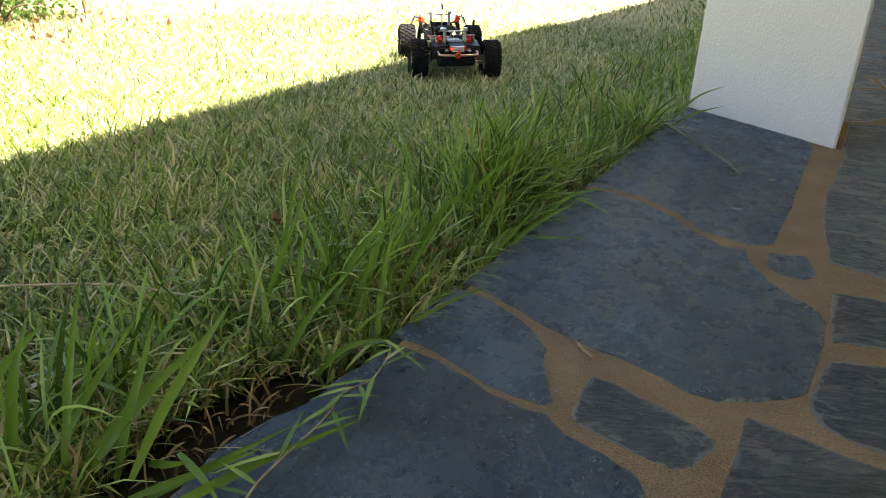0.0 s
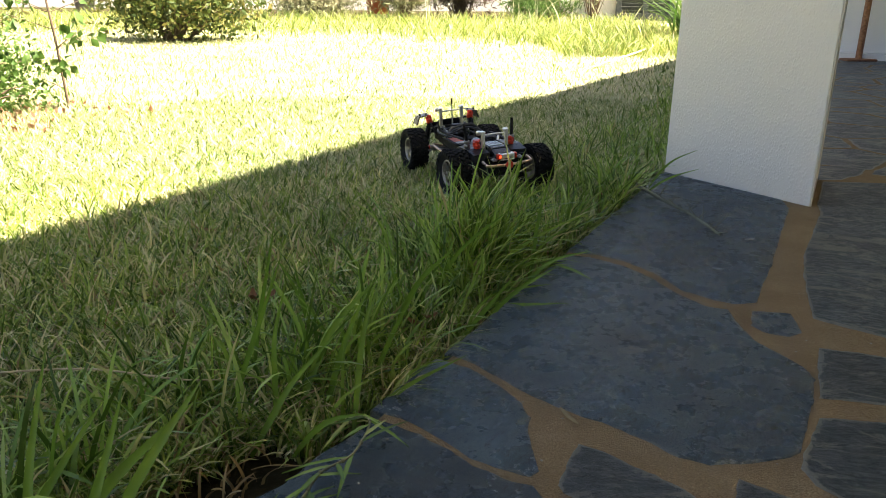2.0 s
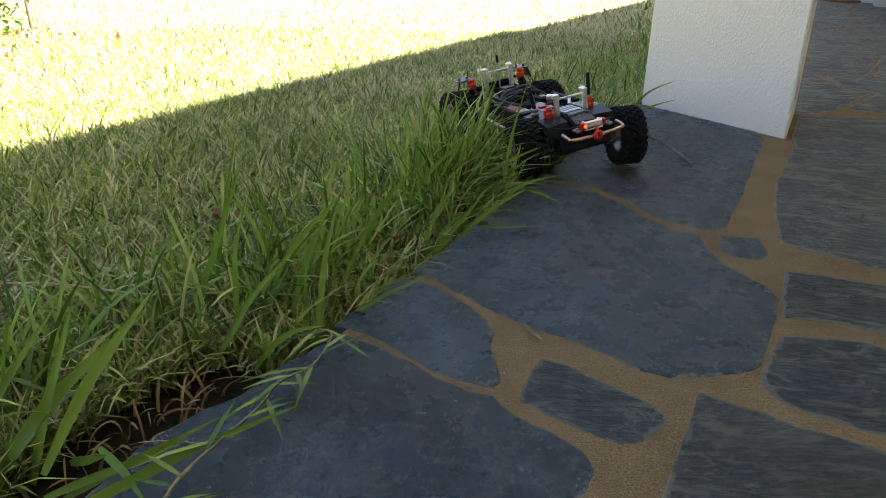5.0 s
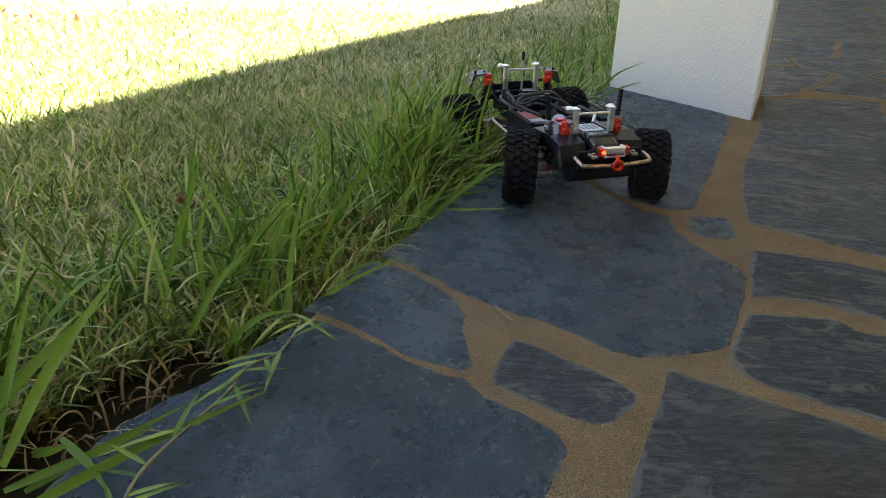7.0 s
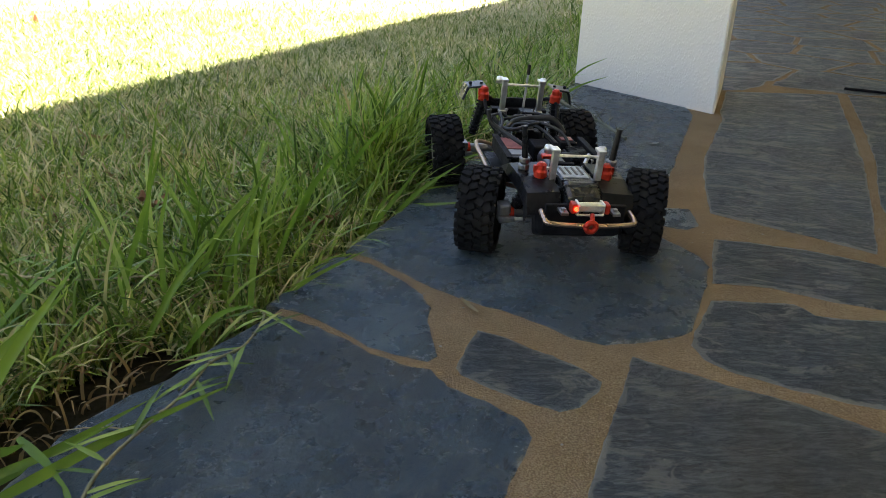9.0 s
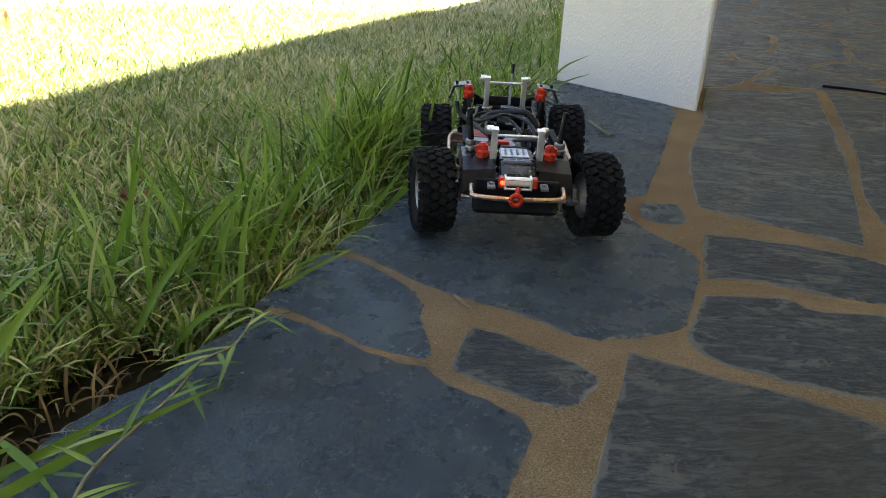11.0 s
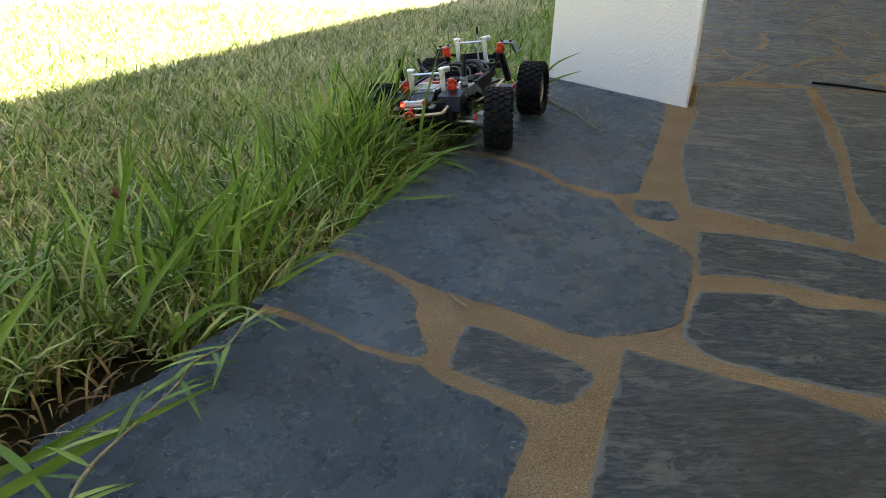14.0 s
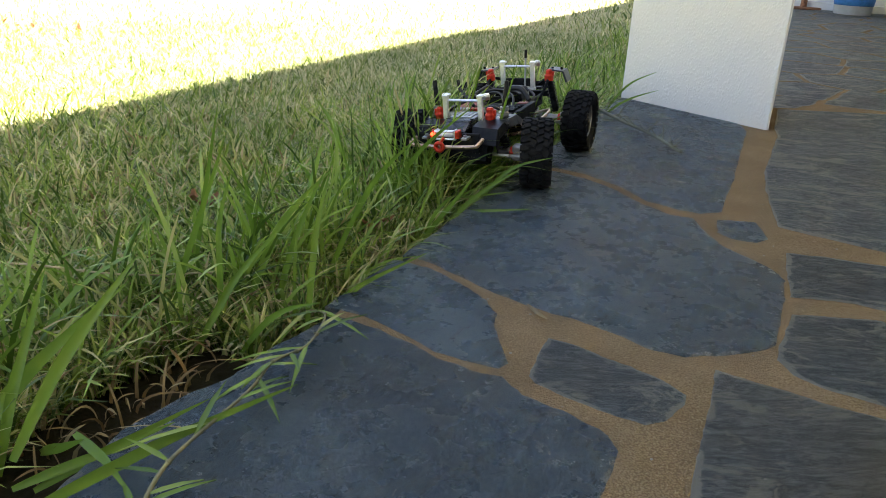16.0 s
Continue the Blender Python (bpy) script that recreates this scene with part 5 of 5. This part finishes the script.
# ---- patio stones ----
STONES = [
    [(0.238, 1.249), (0.291, 1.236), (0.336, 1.198), (0.376, 1.132), (0.401, 1.052), (0.438, 1.013), (0.467, 0.997), (0.503, 1.005), (0.597, 1.172), (0.708, 1.385), (0.805, 1.566), (0.83, 1.70), (0.64, 1.95), (0.60, 1.90)],
    [(0.232, 1.236), (0.277, 1.222), (0.328, 1.176), (0.362, 1.118), (0.388, 1.040), (0.417, 0.989), (0.447, 0.976), (0.443, 0.906), (0.447, 0.857), (0.463, 0.821), (0.477, 0.784), (0.477, 0.748), (0.446, 0.689), (0.411, 0.63), (0.382, 0.584), (0.365, 0.575), (0.325, 0.565), (0.276, 0.561), (0.245, 0.576), (0.218, 0.609), (0.186, 0.639), (0.158, 0.657), (0.128, 0.683), (0.092, 0.72), (0.066, 0.755), (0.039, 0.79), (0.0, 0.822)],
    [(-0.012, 0.806), (0.009, 0.794), (0.035, 0.775), (0.065, 0.736), (0.092, 0.689), (0.099, 0.656), (0.091, 0.625), (0.093, 0.579), (0.094, 0.55), (0.083, 0.541), (0.058, 0.553), (0.024, 0.573), (0.0, 0.603), (-0.032, 0.636), (-0.062, 0.658), (-0.090, 0.672)],
    [(-0.080, 0.651), (-0.062, 0.643), (-0.030, 0.622), (0.004, 0.590), (0.026, 0.562), (0.056, 0.540), (0.085, 0.528), (0.099, 0.497), (0.136, 0.466), (0.161, 0.435), (0.164, 0.413), (0.147, 0.381), (0.123, 0.338), (0.06, 0.20), (-0.12, 0.10), (-0.34, 0.14), (-0.239, 0.45), (-0.204, 0.496), (-0.185, 0.512), (-0.166, 0.53), (-0.152, 0.555), (-0.137, 0.583), (-0.116, 0.606), (-0.098, 0.630)],
    [(0.143, 0.604), (0.169, 0.588), (0.19, 0.567), (0.215, 0.546), (0.238, 0.521), (0.252, 0.493), (0.244, 0.477), (0.218, 0.452), (0.197, 0.446), (0.172, 0.461), (0.139, 0.487), (0.111, 0.515), (0.108, 0.528), (0.123, 0.564)],
    [(0.297, 0.539), (0.337, 0.509), (0.402, 0.463), (0.443, 0.435), (0.483, 0.397), (0.56, 0.34), (0.43, 0.12), (0.13, 0.16), (0.15, 0.26), (0.184, 0.33), (0.227, 0.41), (0.265, 0.476)],
    [(0.436, 0.657), (0.468, 0.654), (0.534, 0.642), (0.545, 0.613), (0.574, 0.603), (0.63, 0.592), (0.676, 0.549), (0.565, 0.385), (0.508, 0.429), (0.477, 0.441), (0.434, 0.467), (0.392, 0.499), (0.37, 0.527), (0.368, 0.556), (0.389, 0.591)],
    [(0.524, 0.84), (0.568, 0.829), (0.637, 0.798), (0.697, 0.759), (0.73, 0.726), (0.769, 0.688), (0.688, 0.58), (0.647, 0.614), (0.581, 0.646), (0.529, 0.685), (0.458, 0.702)],
    [(0.482, 0.972), (0.539, 0.962), (0.524, 0.89), (0.5, 0.876), (0.468, 0.893), (0.458, 0.917)],
    [(0.857, 1.527), (0.686, 1.237), (0.63, 1.116), (0.565, 0.943), (0.607, 0.902), (0.668, 0.849), (0.735, 0.778), (0.834, 0.936), (0.999, 1.212), (1.31, 1.80), (1.01, 1.83), (0.885, 1.60)],
    [(1.34, 1.80), (1.597, 1.70), (1.22, 1.20), (0.85, 0.79), (0.817, 0.841), (0.872, 0.974), (1.011, 1.19), (1.188, 1.51)],
]


def rough_outline(pts, step, amount, rng):
    """The outline with broken, slightly ragged sides."""
    out = []
    for i, p in enumerate(pts):
        a, b = Vector(p), Vector(pts[(i + 1) % len(pts)])
        n = max(1, int((b - a).length / step))
        d = (b - a).normalized()
        drift = 0.0
        for k in range(n):
            q = a + (b - a) * (k / n)
            if k:
                drift = drift * 0.7 + rng.gauss(0, amount)
                q += Vector((-d.y, d.x)) * (drift + rng.gauss(0, amount * 0.4))
            out.append(q)
    return out


def stone(pts, rng, z=0.0, step=0.008, amount=0.0006, mat=None):
    out = rough_outline(pts, step, amount, rng)
    mid = sum(out, Vector((0, 0))) / len(out)
    bm = bmesh.new()
    wear = bm.verts.layers.float.new("edge_wear")
    rings = []
    for grow, zz, worn in ((0.0, -0.02, 1.0), (0.0, z - 0.0018, 1.0), (-0.0012, z - 0.0006, 1.0), (-0.003, z, 1.0), (-0.030, z + 0.0002, 0.0)):
        ring = []
        for q in out:
            d = q - mid
            far = max(d.length, 1e-6)
            p = q + d / far * max(grow * (rng.uniform(0.6, 1.5) if grow > -0.01 else 1.0), -0.4 * far)
            w = bm.verts.new((p.x, p.y, zz))
            w[wear] = worn
            ring.append(w)
        rings.append(ring)
    n = len(out)
    for a, b in zip(rings, rings[1:]):
        for i in range(n):
            bm.faces.new((a[i], a[(i + 1) % n], b[(i + 1) % n], b[i]))
    bm.faces.new(rings[-1])
    bmesh.ops.recalc_face_normals(bm, faces=bm.faces[:])
    return part("stone", bm, mat or SLATE, patio)


def area_of(pts):
    return 0.5 * sum(a[0] * b[1] - b[0] * a[1] for a, b in zip(pts, pts[1:] + pts[:1]))


def inside(p, poly):
    c = False
    for (x0, y0), (x1, y1) in zip(poly, poly[1:] + poly[:1]):
        if (y0 > p[1]) != (y1 > p[1]) and p[0] < (x1 - x0) * (p[1] - y0) / (y1 - y0) + x0:
            c = not c
    return c


def clip(poly, m, d):
    """The part of poly on the near side of the plane through m with normal d."""
    out = []
    for a, b in zip(poly, poly[1:] + poly[:1]):
        sa, sb = (a - m).dot(d), (b - m).dot(d)
        if sa <= 0:
            out.append(a)
        if (sa < 0 < sb) or (sb < 0 < sa):
            out.append(a + (b - a) * (sa / (sa - sb)))
    return out


def patio_stones():
    rng = random.Random(5)
    for k, s in enumerate(STONES):
        s = s if area_of(s) > 0 else s[::-1]
        stone(s, rng, rng.uniform(-0.0002, 0.0010), mat=SLATE if k in (0, 1, 2, 3, 8) else ROUGH_SLATE)
    # the other stones fill the rest of the patio round those
    sites = []
    for s in STONES:
        xs, ys = [p[0] for p in s], [p[1] for p in s]
        x = min(xs)
        while x < max(xs):
            y = min(ys)
            while y < max(ys):
                if inside((x, y), s):
                    sites.append((Vector((x, y)), False))
                y += 0.05
            x += 0.05
        for a, b in zip(s, s[1:] + s[:1]):
            n = max(1, int((Vector(b) - Vector(a)).length / 0.05))
            for k in range(n):
                q = Vector(a).lerp(Vector(b), k / n)
                sites.append((q, False))
    hand = [q for q, _ in sites]
    u = -3.9
    while u < 5.7:
        v = 0.12
        while v < 3.85:
            q = uv(u + rng.uniform(-0.09, 0.09), v + rng.uniform(-0.09, 0.09)).xy
            if all((q - h).length > 0.055 for h in hand):
                sites.append((q, True))
            v += 0.20 + 0.12 * rng.random()
        u += 0.27
    pts = np.array([s[0] for s in sites])
    lim = [uv(-3.95, 0.006).xy, uv(-3.95, 3.98).xy, uv(5.79, 3.98).xy, uv(5.79, 0.006).xy]
    rest = bmesh.new()
    for q, own in sites:
        if not own:
            continue
        near = np.argsort(((pts - np.array(q)) ** 2).sum(1))[1:40]
        poly = list(lim)
        for k in near:
            o = sites[k][0]
            d = (o - q).normalized()
            gap = 0.006 + 0.006 * rng.random()
            poly = clip(poly, (q + o) / 2 - d * gap if sites[k][1] else o - d * (gap + 0.008), d)
            if len(poly) < 3:
                break
        if len(poly) < 3:
            continue
        pl = [tuple(p) for p in poly]
        if abs(area_of(pl)) < 0.002:
            continue
        if not (-0.9 < (q.x - OX) * UX + (q.y - OY) * UY < 5.8 and (q.x - OX) * UY - (q.y - OY) * UX < 1.75):
            prism(rest, pl, -0.02, rng.uniform(-0.0002, 0.001))
            continue
        far = (q - Vector((0, 0))).length
        stone(pl if area_of(pl) > 0 else pl[::-1], rng, rng.uniform(-0.0002, 0.001), 0.02 if far < 3 else 0.06, 0.002, ROUGH_SLATE)
    tagged(part("outer_stone", rest, ROUGH_SLATE, patio), kind="stuff")


patio_stones()

# ---- what moves ----
# seconds, place, turn about z, nose up, lean
CAR_ROWS = [
    (0, -0.040, 2.354, -0.016, 189.8, 0.7, 1.9),
    (0.5, -0.027, 2.207, -0.005, 191.8, 0.3, 1.4),
    (1, -0.005, 2.092, -0.003, 194.5, 0.6, 1.7),
    (1.5, 0.046, 1.921, -0.005, 196.9, -0.7, 1.7),
    (2, 0.093, 1.867, -0.005, 199.7, -0.5, 4.2),
    (2.5, 0.128, 1.778, -0.004, 200.5, -1.2, 4.2),
    (3, 0.153, 1.688, -0.005, 201.1, -0.3, 3.9),
    (3.5, 0.190, 1.641, -0.005, 202.0, 1.7, 1.3),
    (4, 0.219, 1.575, -0.003, 203.8, 4.6, 3.8),
    (4.5, 0.250, 1.529, -0.004, 204.0, 2.3, 10.2),
    (5, 0.265, 1.435, -0.004, 201.7, 2.8, 9.6),
    (7.5, 0.301, 1.122, 0.000, 190.6, -0.1, -0.3),
    (8, 0.297, 1.064, -0.001, 187.8, 0.3, -1.1),
    (8.5, 0.291, 1.018, -0.001, 186.2, -0.2, -2.6),
    (9, 0.283, 0.948, 0.001, 182.5, -3.3, -2.8),
    (9.5, 0.263, 0.854, -0.002, 176.8, -2.7, -3.5),
    (9.7, 0.265, 0.849, -0.002, 176.6, -2.7, -2.7),
    (12, 0.255, 1.127, -0.010, 163.0, 2.1, 2.3),
    (12.5, 0.248, 1.164, -0.014, 160.5, -0.5, 9.6),
    (13, 0.265, 1.217, -0.013, 163.2, 0.1, 9.5),
    (13.5, 0.263, 1.300, -0.009, 158.4, -0.3, 8.7),
    (14, 0.279, 1.407, -0.009, 152.7, -1.0, 9.5),
    (14.5, 0.294, 1.464, -0.001, 152.0, 0.6, 4.8),
    (15, 0.246, 1.401, -0.007, 147.8, 0.4, 8.6),
    (15.5, 0.215, 1.333, -0.008, 152.5, -1.0, 7.8),
    (16, 0.187, 1.284, -0.009, 152.5, -1.2, 5.8),
]
# seconds, steering angle of the front wheels
STEER = [(0.0, 0), (1.5, 3), (3.0, 4), (4.0, -4), (5.0, -14), (7.5, -26), (8.5, -27), (9.0, -21), (9.5, -13), (9.7, -9), (10.6, 14), (12.0, 5), (13.0, 8), (14.0, 12), (15.0, 15), (16.0, 14)]
KINGPIN = 0.078          # how far out the steering pivots stand


def ground_under(x, y):
    """The height on which a wheel stands: slate, or pressed grass beyond its edge."""
    v = (x - OX) * UY - (y - OY) * UX
    return -0.010 / (1 + math.exp(max(-40.0, min(40.0, v / 0.012))))


def motions():
    walk(crawler, [(t, pose(x, y, z, nose, lean, turn)) for t, x, y, z, turn, nose, lean in CAR_ROWS])
    rows = np.array(CAR_ROWS)
    # each wheel rolls by the way that the car has gone, in steps of under a quarter turn
    ts = np.arange(0, 16.001, 0.1)
    at = [np.interp(ts, rows[:, 0], rows[:, k]) for k in range(1, 7)]
    yaw = np.radians(at[3])
    gone = np.concatenate([[0], np.cumsum(np.diff(at[0]) * -np.sin(yaw[1:]) + np.diff(at[1]) * np.cos(yaw[1:]))])
    turn = np.interp(ts, [r[0] for r in STEER], [r[1] for r in STEER])
    for fy in (1, -1):
        axle_rows, wheel_rows = [], {1: [], -1: []}
        for i, t in enumerate(ts):
            body = pose(at[0][i], at[1][i], at[2][i], at[4][i], at[5][i], at[3][i])
            # the axle follows the ground under its two wheels, within the springs' travel
            ends = [body @ Vector((fx * TRACK, AXLE[fy], 0)) for fx in (1, -1)]
            want = [ground_under(e.x, e.y) - e.z for e in ends]
            roll = max(-6.0, min(6.0, math.degrees(math.atan2(want[1] - want[0], 2 * TRACK))))
            lift = max(-0.010, min(0.010, 0.5 * (want[0] + want[1])))
            sway = pose(-0.0013 * at[5][i], AXLE[fy], WHEEL_R + lift, 0, roll, 0) @ Matrix.Translation((0, -AXLE[fy], -WHEEL_R))
            axle_rows.append((float(t), sway))
            spin = Matrix.Rotation(-gone[i] / WHEEL_R, 4, "X")
            for fx in (1, -1):
                steer = pose(0, 0, 0, 0, 0, float(turn[i]) if fy > 0 else 0)
                out = Matrix.Translation((fx * (TRACK - KINGPIN), 0, 0))
                side = pose(0, 0, 0, 0, 0, 0 if fx > 0 else 180)
                wheel_rows[fx].append((float(t), sway @ pose(fx * KINGPIN, AXLE[fy], WHEEL_R) @ steer @ out @ spin @ side))
        for fx in (1, -1):
            walk(car_wheels[fx, fy], wheel_rows[fx])
        for ob in swaying[fy]:
            walk(ob, axle_rows)


motions()
